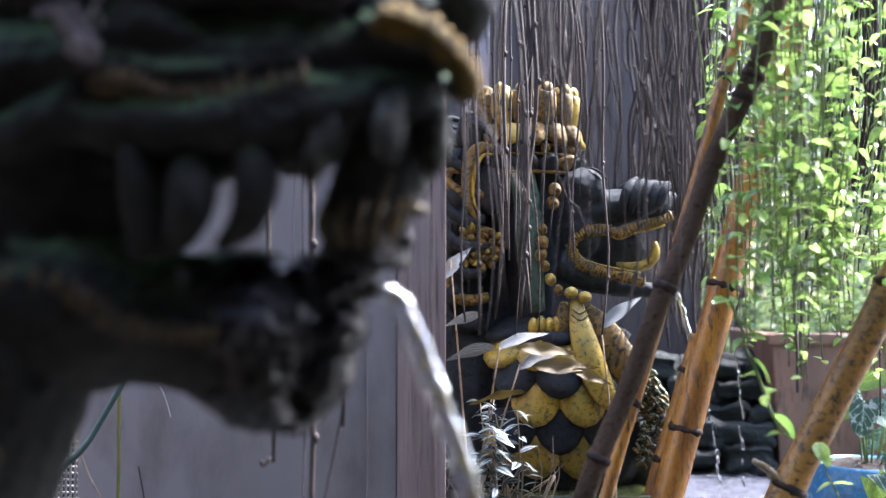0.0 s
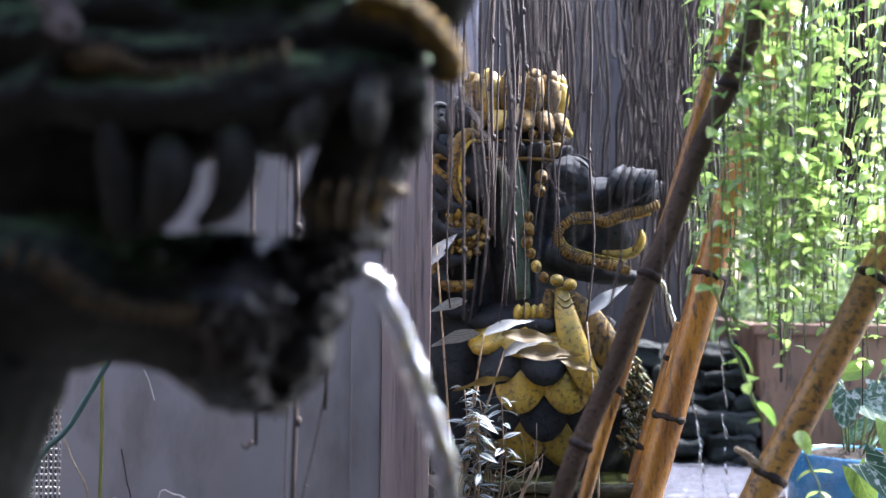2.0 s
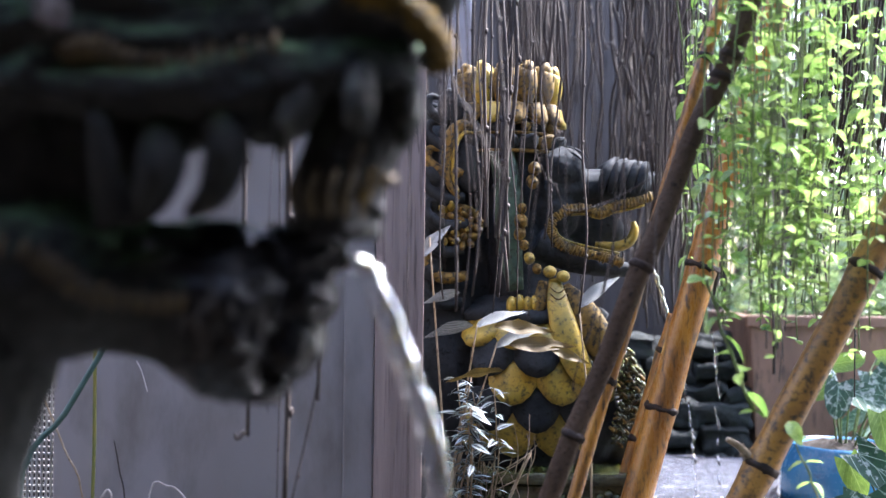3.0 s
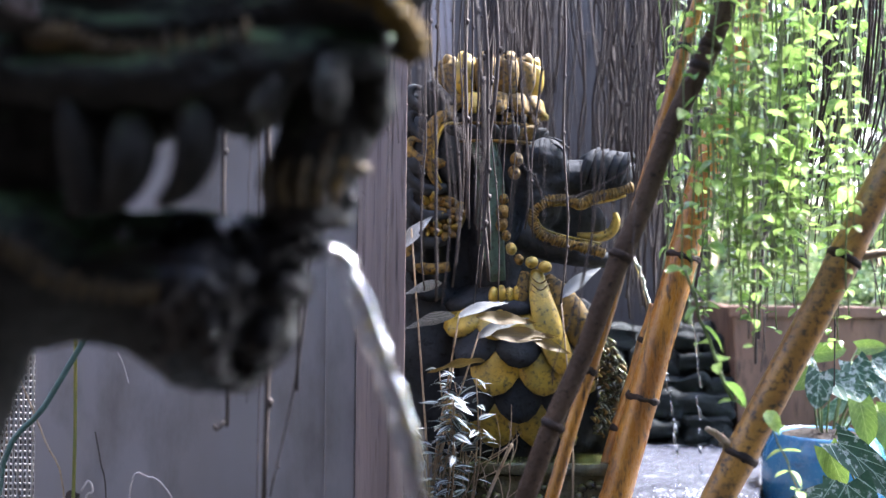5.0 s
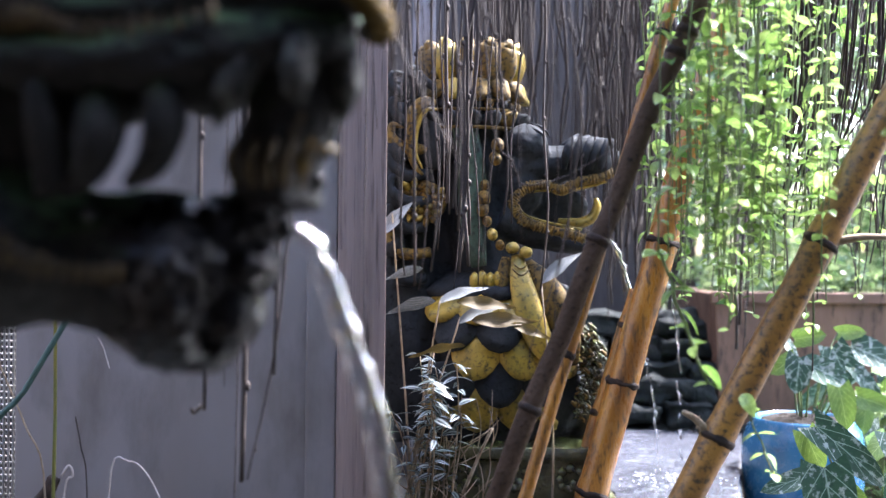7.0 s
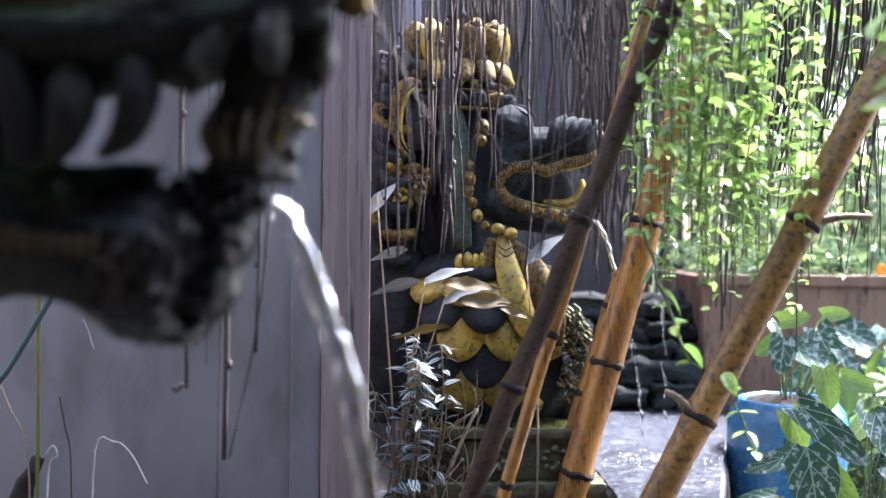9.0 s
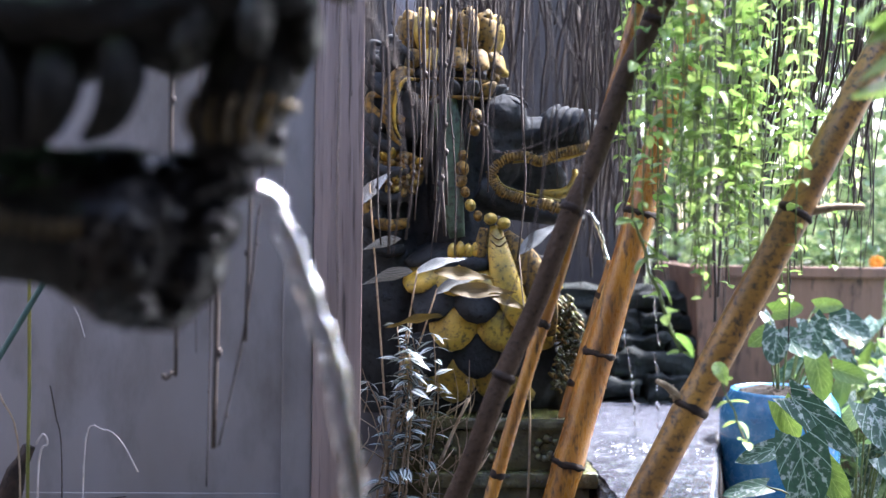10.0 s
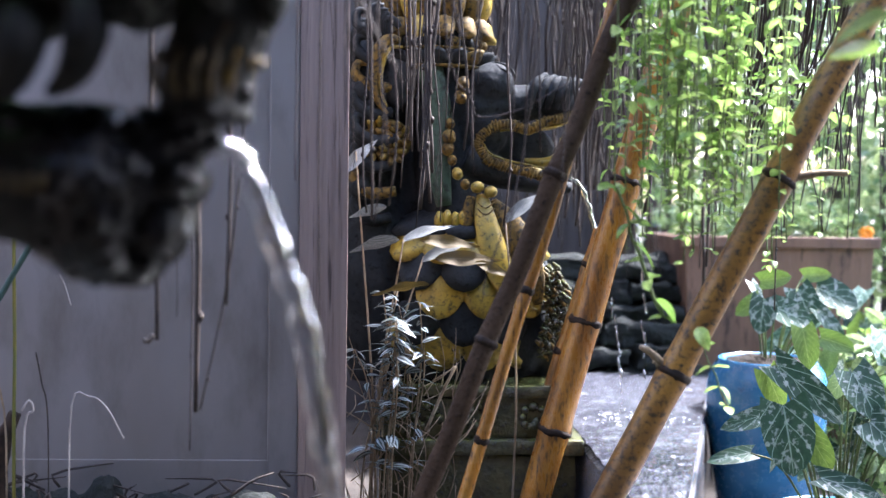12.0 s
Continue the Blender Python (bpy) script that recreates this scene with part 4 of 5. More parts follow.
pole_between("bamboo_pole", (0.524, 2.46, 0.442), (0.593, 2.46, 0.7), (0.19, 0.442, 0.74, 1.03, 1.34, 1.65), 0.034, BAMBOO, "thick glossy orange bamboo pole leaning among vines")
pole_between("bamboo_pole", (0.336, 2.03, 0.522), (0.371, 2.03, 0.644), (0.27, 0.521, 0.8, 1.1, 1.4, 1.7), 0.0125, BAMBOO, "slender orange bamboo cane behind a dark stick", ring=1.12)
pole_between("bamboo_pole", (0.453, 2.52, 0.271), (0.55, 2.52, 0.598), (0.22, 0.36, 0.55), 0.018, BAMBOO, "short split bamboo cane beside a thick pole", top=0.63)
pole_between("dark_stick", (0.28, 1.83, 0.533), (0.358, 1.83, 0.734), (0.45, 0.734, 1.06, 1.09), 0.0175, DARK_WOOD, "dark brown crooked stick leaning in front of the statue", kink=0.014, ring=1.16)


# ---- leaves ----
def leaf_mesh(name, length, width, material, shape="oval", fold=0.25, curl=0.3, rows=6, wave=0.0):
    """A leaf along +x with its base at the origin, folded on its midrib, with length and width coordinates."""
    bm = bmesh.new()
    uvl = bm.loops.layers.uv.new("leaf")
    grid, uv = [], {}
    back = 0.16 if shape == "heart" else 0.0
    for i in range(rows + 1):
        f = i / rows
        if shape == "oval":
            w = math.sin(math.pi * f ** 0.85) ** 0.75
        elif shape == "lance":
            w = math.sin(math.pi * f ** 0.7) ** 1.1
        else:
            w = (1 - f) ** 0.7 * (0.62 + 1.15 * f) * 1.05 + 0.02
        row = []
        for j in (-1, -0.5, 0, 0.5, 1):
            x = f * length - (back * length * abs(j) ** 1.3 * (1 - f) ** 2 if shape == "heart" else 0)
            y = j * w * width / 2
            z = fold * abs(y) - curl * length * f * f + wave * length * math.sin(f * 14 + j) * abs(j)
            v = bm.verts.new((x, y, z))
            uv[v] = (f, j)
            row.append(v)
        grid.append(row)
    for a, b in zip(grid, grid[1:]):
        for j in range(4):
            face = bm.faces.new((a[j], b[j], b[j + 1], a[j + 1]))
            for loop in face.loops:
                loop[uvl].uv = uv[loop.vert]
    me = bpy.data.meshes.new(name)
    bm.normal_update()
    bm.to_mesh(me)
    bm.free()
    me.materials.append(material)
    me.polygons.foreach_set("use_smooth", [True] * len(me.polygons))
    return me


def set_leaf(me, at, yaw, pitch, roll, scale, parent, name="leaf"):
    ob = new(name, me)
    ob.matrix_basis = Matrix.LocRotScale(at, Euler((radians(roll), radians(pitch), radians(yaw))), (scale, scale, scale))
    return under(ob, parent)


SHOOT_LEAVES = [leaf_mesh("leaf", 0.036, 0.02, LEAF, "oval", 0.3, c) for c in (0.2, 0.4)]
VINE_LEAVES = [leaf_mesh("leaf", 0.036, 0.022, LEAF, "oval", 0.3, c) for c in (0.1, 0.3, 0.5)] + [leaf_mesh("leaf", 0.03, 0.025, LEAF, "oval", 0.15, 0.2)]


def vine(top, end, spacing, size, leaf_from=1.32, sway=0.02, label="slender green vine hanging with small fresh oval leaves", thick=0.0014, kinds=None):
    top, end = Vector(top), Vector(end)
    if top.z > 1.85:
        top.y = pole_near(top.y)
    v = thing("hanging_vine", top, label, "vine", "hanging vines")
    n = 24
    ph = rng.uniform(0, 50)
    pts = []
    for i in range(n + 1):
        f = i / n
        pts.append(Vector((top.x + (end.x - top.x) * f, top.y + (end.y - top.y) * min(1, 3 * f), top.z + (end.z - top.z) * f)) + Vector((noise.noise(Vector((f * 5, ph, 0))), noise.noise(Vector((f * 5, ph, 9))), 0)) * sway * min(1, f * 3))
    stem = piece("stem", tube(bmesh.new(), pts, [thick] * (n + 1), n * 2, 6), STEM, v)
    length = (top - end).length
    count = int(length / spacing)
    turn = rng.uniform(0, 360)
    for k in range(count + 1):
        f = k / max(count, 1)
        s = f * n
        i = min(int(s), n - 1)
        p = pts[i].lerp(pts[i + 1], s - i)
        if p.z > leaf_from:
            continue
        turn += 137 + rng.uniform(-25, 25)
        small = 0.65 if f > 0.94 else 1.0
        for side in ((0, 180) if rng.random() < 0.6 else (0,)):
            set_leaf(rng.choice(kinds or VINE_LEAVES), p, turn + side + rng.uniform(-20, 20), rng.uniform(-25, 35), rng.uniform(-30, 30), size * small * rng.uniform(0.7, 1.25), stem)
    return v


# pergola pole that carries the vines and roots, above the view
POLES = (1.25, 1.55, 1.85, 2.15, 2.5, 3.0, 3.4)
for y in POLES:
    tagged(part("pergola_pole", tube(bmesh.new(), [(-1.2, y, 1.93), (0.5, y, 1.935), (2.6, y, 1.93)], [0.014] * 3, 12, 10), DARK_WOOD), "dark wooden pergola pole above the garden", "pole", kind="structure")
for x in (-1.2, 2.6):
    tagged(part("pergola_beam", tube(bmesh.new(), [(x, 1.2, 1.905), (x, 3.5, 1.905)], [0.025] * 2, 4, 12), DARK_WOOD), "dark wooden pergola beam", "beam", kind="structure")
    for y in (1.3, 3.4):
        tagged(part("pergola_post", tube(bmesh.new(), [(x, y, -0.2), (x, y, 1.9)], [0.03] * 2, 4, 12), DARK_WOOD), "dark wooden pergola post", "post", kind="structure")


def pole_near(y):
    return min(POLES, key=lambda p: abs(p - y))


# curtain of fresh vines beside the bamboo
for i in range(38):
    u = rng.betavariate(1.6, 1.9)
    x = 0.42 + 0.42 * u
    y = rng.uniform(1.72, 2.3)
    x *= (y + 0.04) / 1.89
    low = rng.uniform(0.64, 0.98) - 0.05 * math.sin(u * 3)
    if u < 0.15:
        low = rng.uniform(0.85, 1.05)
    vine((x + rng.uniform(-0.05, 0.05), y, 1.93), (x, y, low), rng.uniform(0.024, 0.042), rng.uniform(0.65, 1.05))
for i in range(9):
    y = rng.uniform(2.1, 2.3)
    x = rng.uniform(0.5, 0.66)
    vine((x + rng.uniform(-0.04, 0.04), y, 1.93), (x, y, rng.uniform(0.68, 0.95)), rng.uniform(0.03, 0.045), rng.uniform(0.8, 1.1), leaf_from=1.1)
for i in range(14):
    y = rng.uniform(1.9, 2.35)
    x = rng.uniform(0.5, 0.78) * (y + 0.04) / 1.89
    vine((x + rng.uniform(-0.04, 0.04), y, 1.93), (x, y, rng.uniform(0.56, 0.7)), rng.uniform(0.026, 0.04), rng.uniform(0.9, 1.3), leaf_from=0.95)
for i in range(12):
    y = rng.uniform(1.7, 2.2)
    x = 0.06 + (0.2 + 0.17 * rng.betavariate(1.3, 1.8)) * y
    vine((x + rng.uniform(-0.04, 0.04), y, 1.93), (x, y, rng.uniform(0.68, 0.86)), rng.uniform(0.024, 0.036), rng.uniform(0.75, 1.1), leaf_from=rng.uniform(0.82, 0.98))
# the long shoot that hangs lowest, and the thin one before the blue pot
vine((0.448, 1.77, 1.92), (0.444, 1.77, 0.719), 0.05, 0.9)
vine((0.446, 1.76, 0.719), (0.521, 1.76, 0.515), 0.03, 1.15, sway=0.006, label="pale green vine shoot with large fresh leaves", thick=0.0026, kinds=SHOOT_LEAVES)
vine((0.589, 1.8, 0.494), (0.64, 1.8, 0.366), 0.03, 0.95, sway=0.004, label="thin drooping vine tip with small leaves")
for px in range(6):
    x = 1.02 + 0.09 * px
    vine((x, 2.6, 1.94), (x + 0.03, 2.6, rng.uniform(0.55, 0.95)), 0.04, 1.1)

# leaves reaching in close at the top of the garden side
twig_leaf = leaf_mesh("leaf", 0.075, 0.05, LIME, "oval", 0.2, 0.25)
branch = thing("leafy_branch", (0.78, 1.25, 1.93), "bright green leafy branch reaching in from above", "branch")
piece("stem", tube(bmesh.new(), [(0.74, 1.25, 1.93), (0.66, 1.22, 1.3), (0.631, 1.2, 0.92)], [0.003, 0.0025, 0.0015], 14, 6), STEM, branch)
for p, yaw, pitch, size in (((0.631, 1.2, 0.901), 185, 15, 1.0), ((0.626, 1.2, 0.864), 170, -5, 0.8), ((0.646, 1.22, 0.935), 190, -15, 0.9), ((0.655, 1.2, 0.945), 160, 10, 1.0), ((0.613, 1.22, 0.972), 210, 25, 0.9)):
    set_leaf(twig_leaf, p, yaw, pitch, 25, size, branch)


# ---- garden foliage behind, one mass of small leaves ----
def leaf_cloud(name, count, pick, size, material, label, category):
    g = np.random.default_rng(11 + count)
    pos = pick(g, count)
    d = g.normal(size=(count, 3))
    d[:, 2] = d[:, 2] * 0.6 - 0.3
    d /= np.linalg.norm(d, axis=1)[:, None]
    e = np.cross(d, g.normal(size=(count, 3)))
    e /= np.linalg.norm(e, axis=1)[:, None]
    nrm = np.cross(d, e)
    s = size * g.uniform(0.6, 1.4, count)[:, None]
    corners = [pos, pos + s * (0.35 * d + 0.3 * e + 0.06 * nrm), pos + s * (0.75 * d + 0.2 * e), pos + s * (d - 0.1 * nrm), pos + s * (0.75 * d - 0.2 * e), pos + s * (0.35 * d - 0.3 * e + 0.06 * nrm)]
    verts = np.stack(corners, 1).reshape(-1, 3)
    base = np.arange(count) * 6
    faces = np.concatenate([np.stack([base, base + 1, base + 2, base + 3], 1), np.stack([base, base + 3, base + 4, base + 5], 1)])
    me = bpy.data.meshes.new(name)
    me.from_pydata(verts.tolist(), [], faces.tolist())
    me.materials.append(material)
    return tagged(new(name, me), label, category, kind="stuff")


def clumped(lo, hi, clumps, spread):
    def pick(g, n):
        c = g.uniform(lo, hi, (clumps, 3))
        return c[g.integers(0, clumps, n)] + g.normal(size=(n, 3)) * spread
    return pick


leaf_cloud("shrubs", 9000, clumped((1.15, 4.4, 0.4), (3.2, 6.0, 2.6), 70, (0.16, 0.16, 0.2)), 0.06, FAR_LEAF, "sunlit green shrubs behind the planter", "shrubs")
leaf_cloud("hedge", 12000, clumped((0.6, 6.5, 0.0), (7.5, 8.5, 2.6), 64, (0.26, 0.25, 0.3)), 0.1, FAR_LEAF, "tall light green hedge at the back of the garden", "hedge")
leaf_cloud("seedlings", 900, clumped((1.14, 3.68, 0.6), (1.66, 4.08, 0.66), 26, (0.04, 0.04, 0.03)), 0.035, FAR_LEAF, "light green seedlings growing in the planter", "seedlings")
leaf_cloud("groundcover", 1500, clumped((1.3, 3.0, -0.05), (2.2, 3.6, 0.38), 30, (0.07, 0.07, 0.06)), 0.06, FAR_LEAF, "low green plants around the pots", "groundcover")
bm = bmesh.new()
for i in range(26):
    x, y = rng.uniform(1.2, 3.2), rng.uniform(4.4, 6.0)
    tube(bm, [(x, y, -0.15), (x + rng.uniform(-0.1, 0.1), y, 1.2), (x + rng.uniform(-0.3, 0.3), y, 2.6)], [0.02, 0.013, 0.005], 10, 6)
tagged(part("shrub_stems", bm, BARK), "thin brown shrub stems", "stems", kind="stuff")
bm = bmesh.new()
for i in range(40):
    x, y = rng.uniform(0.6, 7.5), rng.uniform(6.6, 8.3)
    tube(bm, [(x, y, -0.2), (x + rng.uniform(-0.2, 0.2), y, 1.8), (x + rng.uniform(-0.5, 0.5), y, 3.6)], [0.04, 0.025, 0.008], 8, 6)
tagged(part("hedge_stems", bm, BARK), "brown hedge stems", "stems", kind="stuff")


# ---- hanging aerial roots ----
def root(bm, x, y, top, low, r, wob, n=16):
    ph = rng.uniform(0, 90)
    y0 = pole_near(y)
    pts = []
    for i in range(n + 1):
        f = i / n
        pts.append((x + wob * noise.noise(Vector((f * 4, ph, 0))) + 0.07 * wob * noise.noise(Vector((f * 14, ph, 3))), y0 + (y - y0) * min(1, 3 * f) + min(1, 3 * f) * wob * noise.noise(Vector((f * 4, ph, 7))), top + (low - top) * f))
    tube(bm, pts, [r * (1 - 0.45 * i / n) for i in range(n + 1)], n, 5)
    return pts


bm = bmesh.new()
for i in range(300):
    x = rng.choice((rng.uniform(-0.02, 0.98), rng.gauss(0.3, 0.03), rng.gauss(0.62, 0.05)))
    root(bm, x * 1.1, rng.uniform(2.95, 3.6), 1.93, rng.uniform(0.55, 1.05) if x < 0.75 else rng.uniform(0.4, 1.0), rng.choice((0.0015, 0.0025, 0.004, 0.008)) * rng.uniform(0.7, 1.2), 0.05)
tagged(part("root_curtain", bm, ROOTS), "dense curtain of grey brown hanging roots", "roots", kind="stuff")
bm = bmesh.new()
for i in range(90):
    root(bm, rng.gauss(1.25, 0.2), rng.uniform(2.4, 3.1), 1.93, rng.uniform(0.6, 1.0), rng.uniform(0.0018, 0.0042), 0.05)
tagged(part("root_strands", bm, BARK), "thin dark hanging roots before the shrubs", "roots", kind="stuff")


def hanging_root(x, y, low, r=0.0018, wob=0.03, label="thin dark brown hanging root with small buds"):
    bm = bmesh.new()
    pts = root(bm, x, y, 1.93, low, r, wob, 22)
    for p in pts[8:-2:2]:
        q = Vector(p)
        ball(bm, q + Vector((r * 0.6 * rng.choice((-1, 1)), 0, 0)), (r * 0.8, r * 0.8, r * 1.3), detail=1)
    ob = part("hanging_root", bm, BARK)
    return tagged(ob, label, "root", "hanging roots")


for i in range(40):
    y = rng.uniform(1.5, 2.25)
    x = rng.uniform(-0.01, 0.4) * (y + 0.04) / 1.9 + 0.03 * (y - 1.5)
    hanging_root(x, y, rng.choice((rng.uniform(0.6, 0.8), rng.uniform(0.75, 1.08), rng.uniform(0.85, 1.1))), rng.choice((0.0014, 0.0018, 0.0024, 0.004)) * rng.uniform(0.8, 1.2), 0.035)
for x, y, low, r in ((-0.243, 1.62, 0.488, 0.0052), (-0.191, 1.66, 0.378, 0.0068), (-0.214, 1.75, 0.3, 0.002), (-0.143, 1.62, 0.54, 0.0048), (-0.014, 1.7, 0.35, 0.002), (-0.052, 1.7, 0.72, 0.0016), (-0.214, 1.64, 0.52, 0.0012)):
    hanging_root(x, y, low, r, 0.012)


for i in range(20):
    y = rng.uniform(2.2, 2.42)
    x = rng.choice((rng.gauss(0.13, 0.008), rng.gauss(0.165, 0.007), rng.gauss(0.165, 0.007), rng.uniform(0.02, 0.34)))
    hanging_root(x, y, rng.uniform(0.62, 1.0), rng.choice((0.0022, 0.004, 0.006)) * rng.uniform(0.8, 1.15), 0.03, label="grey brown hanging root in a loose bundle before the statue")
hanging_root(0.936, 2.46, 0.46, 0.003, 0.006, label="long blackish root hanging before the planter")
# dark strands slanting among the vines
for i in range(46):
    y = rng.uniform(2.1, 2.5)
    k = rng.choice((0.335, 0.335, 0.37, 0.3, 0.395)) + rng.gauss(0, 0.012)
    x = 0.08 + k * y
    low = rng.uniform(0.74, 0.98)
    tilt = rng.uniform(0.02, 0.16)
    bm = tube(bmesh.new(), [(x + tilt, pole_near(y), 1.93), (x + 0.5 * tilt, y, 1.4), (x + 0.12 * tilt + rng.gauss(0, 0.01), y, 1.05), (x - 0.03, y, low)], [0.003, 0.0028, 0.0024, 0.0014], 20, 6)
    tagged(part("hanging_root", bm, NODE_DARK), "thin blackish hanging root among the vines", "root", "dark hanging roots")


bm = bmesh.new()
tube(bm, [(-0.243, 1.62, 0.496), (-0.253, 1.615, 0.486), (-0.256, 1.61, 0.494)], [0.0035, 0.0035, 0.0015], 6, 6)
tagged(part("root_spur", bm, BARK), "short hooked spur on a hanging root", "root")


def twig(pts, r, label="bare dry twig hanging with small buds"):
    bm = bmesh.new()
    path = spline(pts, 16)
    tube(bm, [tuple(p) for p in path], [r * (1 - 0.4 * i / 16) for i in range(17)], 16, 6)
    for p in path[3::3]:
        ball(bm, Vector(p) + Vector((r, 0, 0)), r * 1.2, detail=1)
    return tagged(part("hanging_twig", bm, BARK), label, "twig", "hanging twigs")


twig([(0.014, 1.25, 1.93), (0.014, 1.3, 1.034), (0.028, 1.3, 0.982), (0.061, 1.3, 0.913), (0.107, 1.3, 0.829)], 0.0022)
twig([(0.135, 1.55, 1.93), (0.141, 1.5, 1.123), (0.159, 1.5, 1.032), (0.174, 1.5, 0.949), (0.189, 1.5, 0.902)], 0.0024)
twig([(0.243, 1.55, 1.93), (0.255, 1.6, 1.131), (0.275, 1.6, 1.051), (0.319, 1.6, 0.954), (0.323, 1.6, 0.914)], 0.0022)
twig([(-0.113, 1.55, 1.93), (-0.118, 1.62, 0.881), (-0.124, 1.62, 0.719), (-0.142, 1.62, 0.558), (-0.177, 1.62, 0.389)], 0.0022, "long bare twig slanting before the grey screen")
twig([(0.159, 1.85, 1.93), (0.168, 1.75, 1.01), (0.214, 1.75, 0.853), (0.23, 1.75, 0.823), (0.293, 1.75, 0.837), (0.368, 1.75, 0.881)], 0.0016, "thin bent twig crossing before the statue")
twig([(0.295, 1.55, 1.93), (0.295, 1.7, 0.851), (0.287, 1.7, 0.749), (0.267, 1.7, 0.663), (0.238, 1.7, 0.578), (0.234, 1.7, 0.543)], 0.0014)


# ---- blue pots and their plants ----
def pot(c, top, belly, rim, label):
    p = thing("plant_pot", (c[0], c[1], -0.15), label, "pot", "blue pots")
    h = top + 0.15
    bm = bmesh.new()
    lathe(bm, [(belly * 0.66, 0), (belly * 0.74, 0.02), (belly * 0.88, h * 0.35), (belly * 0.97, h * 0.6), (belly, h - 0.11), (belly * 0.985, h - 0.07), (belly * 0.93, h - 0.03), (rim * 1.02, h - 0.008), (rim, h), (rim * 0.97, h), (rim * 0.94, h - 0.008), (rim * 0.92, h - 0.05)], (c[0], c[1], -0.15), 56)
    piece("body", bm, BLUE, p)
    bm = bmesh.new()
    ball(bm, (c[0], c[1], top - 0.02), (rim * 0.93, rim * 0.93, 0.026), (0, 0, 0), 4)
    roughen(bm, 0.007, 0.02)
    piece("soil", bm, POT_SOIL, p, "dark potting soil", smooth=False)
    return p


def tuft(c, n, spread, z, kinds, seed):
    g = random.Random(seed)
    out = []
    for i in range(n):
        a = g.uniform(0, 360)
        r = spread * g.uniform(0.25, 1)
        p = (c[0] + r * math.cos(radians(a)), c[1] + 0.6 * r * math.sin(radians(a)), z + g.uniform(0.0, 0.14))
        out.append((g.choice(kinds), p, a + g.uniform(-40, 40), g.uniform(15, 60), g.uniform(-35, 35), g.uniform(0.6, 1.05)))
    return out


pot((1.075, 2.92), 0.29, 0.155, 0.125, "tall blue glazed ceramic pot holding leafy plants")
pot((1.075, 2.42), 0.02, 0.175, 0.15, "wide blue glazed ceramic pot in front of another")

BIG = leaf_mesh("leaf", 0.14, 0.128, HEART, "heart", 0.2, 0.12, 10)
LONG = leaf_mesh("leaf", 0.16, 0.075, HEART, "heart", 0.25, 0.2, 10)
LIGHT = leaf_mesh("leaf", 0.11, 0.085, LIME, "heart", 0.2, 0.15, 8)


def facing_leaf(me, at, along, normal, scale, parent):
    """A leaf whose length runs along one direction and whose face looks another way."""
    x = Vector(along).normalized()
    z = Vector(normal)
    z = (z - x * z.dot(x)).normalized()
    y = z.cross(x)
    ob = new("leaf", me)
    m = Matrix((x, y, z)).transposed().to_4x4()
    m.translation = Vector(at)
    ob.matrix_basis = m @ Matrix.Scale(scale, 4)
    return under(ob, parent)


def potted(base, leaves, label, wild=()):
    pl = thing("potted_plant", base, label, "plant", "potted plants")

    def stalk(p):
        b, q = Vector(base), Vector(p)
        b += Vector(((q.x - b.x) * 0.25, (q.y - b.y) * 0.25, 0))
        mid = b.lerp(q, 0.55) + Vector((0, 0, 0.04))
        return piece("leaf_stalk", tube(bmesh.new(), [b, mid, q], [0.003, 0.0025, 0.002], 8, 6), STEM, pl)
    for me, p, along, normal, s in leaves:
        facing_leaf(me, p, along, Vector(normal) + Vector((-0.15, -0.7, -0.25)), s * 0.82, stalk(p))
    for me, p, yaw, pitch, roll, s in wild:
        set_leaf(me, p, yaw, pitch, roll, s * 0.85, stalk(p))
    return pl


potted((1.075, 2.92, 0.265), [
    (LIGHT, (1.03, 2.86, 0.45), (-0.8, -0.3, -0.45), (-0.2, -0.8, 0.6), 0.85), (BIG, (1.03, 2.82, 0.455), (-0.2, -0.35, -0.9), (-0.2, -0.9, 0.35), 0.8),
    (LIGHT, (1.06, 2.95, 0.49), (0.75, -0.2, 0.15), (0.0, -0.7, 0.6), 0.9), (BIG, (1.07, 2.84, 0.43), (0.75, -0.4, -0.35), (0.1, -0.5, 0.85), 0.85),
    (LONG, (1.02, 2.9, 0.49), (0.2, -0.5, -0.5), (0.3, -0.5, 0.7), 0.55), (LIGHT, (1.115, 2.78, 0.385), (0.1, -0.4, -0.9), (0.05, -0.9, 0.35), 1.15),
    (LIGHT, (1.17, 2.8, 0.36), (0.85, -0.3, -0.25), (0.0, -0.6, 0.7), 0.95), (BIG, (1.16, 2.95, 0.47), (0.3, -0.3, -0.8), (0.1, -0.9, 0.4), 0.95),
    (BIG, (1.23, 3.0, 0.47), (0.7, -0.4, -0.3), (0.1, -0.5, 0.85), 1.0), (LONG, (1.2, 2.9, 0.42), (0.5, -0.5, -0.7), (0.3, -0.8, 0.4), 0.85), (LIGHT, (1.2, 3.02, 0.5), (0.6, -0.4, 0.1), (0.1, -0.5, 0.8), 0.8)],
    "dark white-veined leaves and lime leaves in a blue pot")
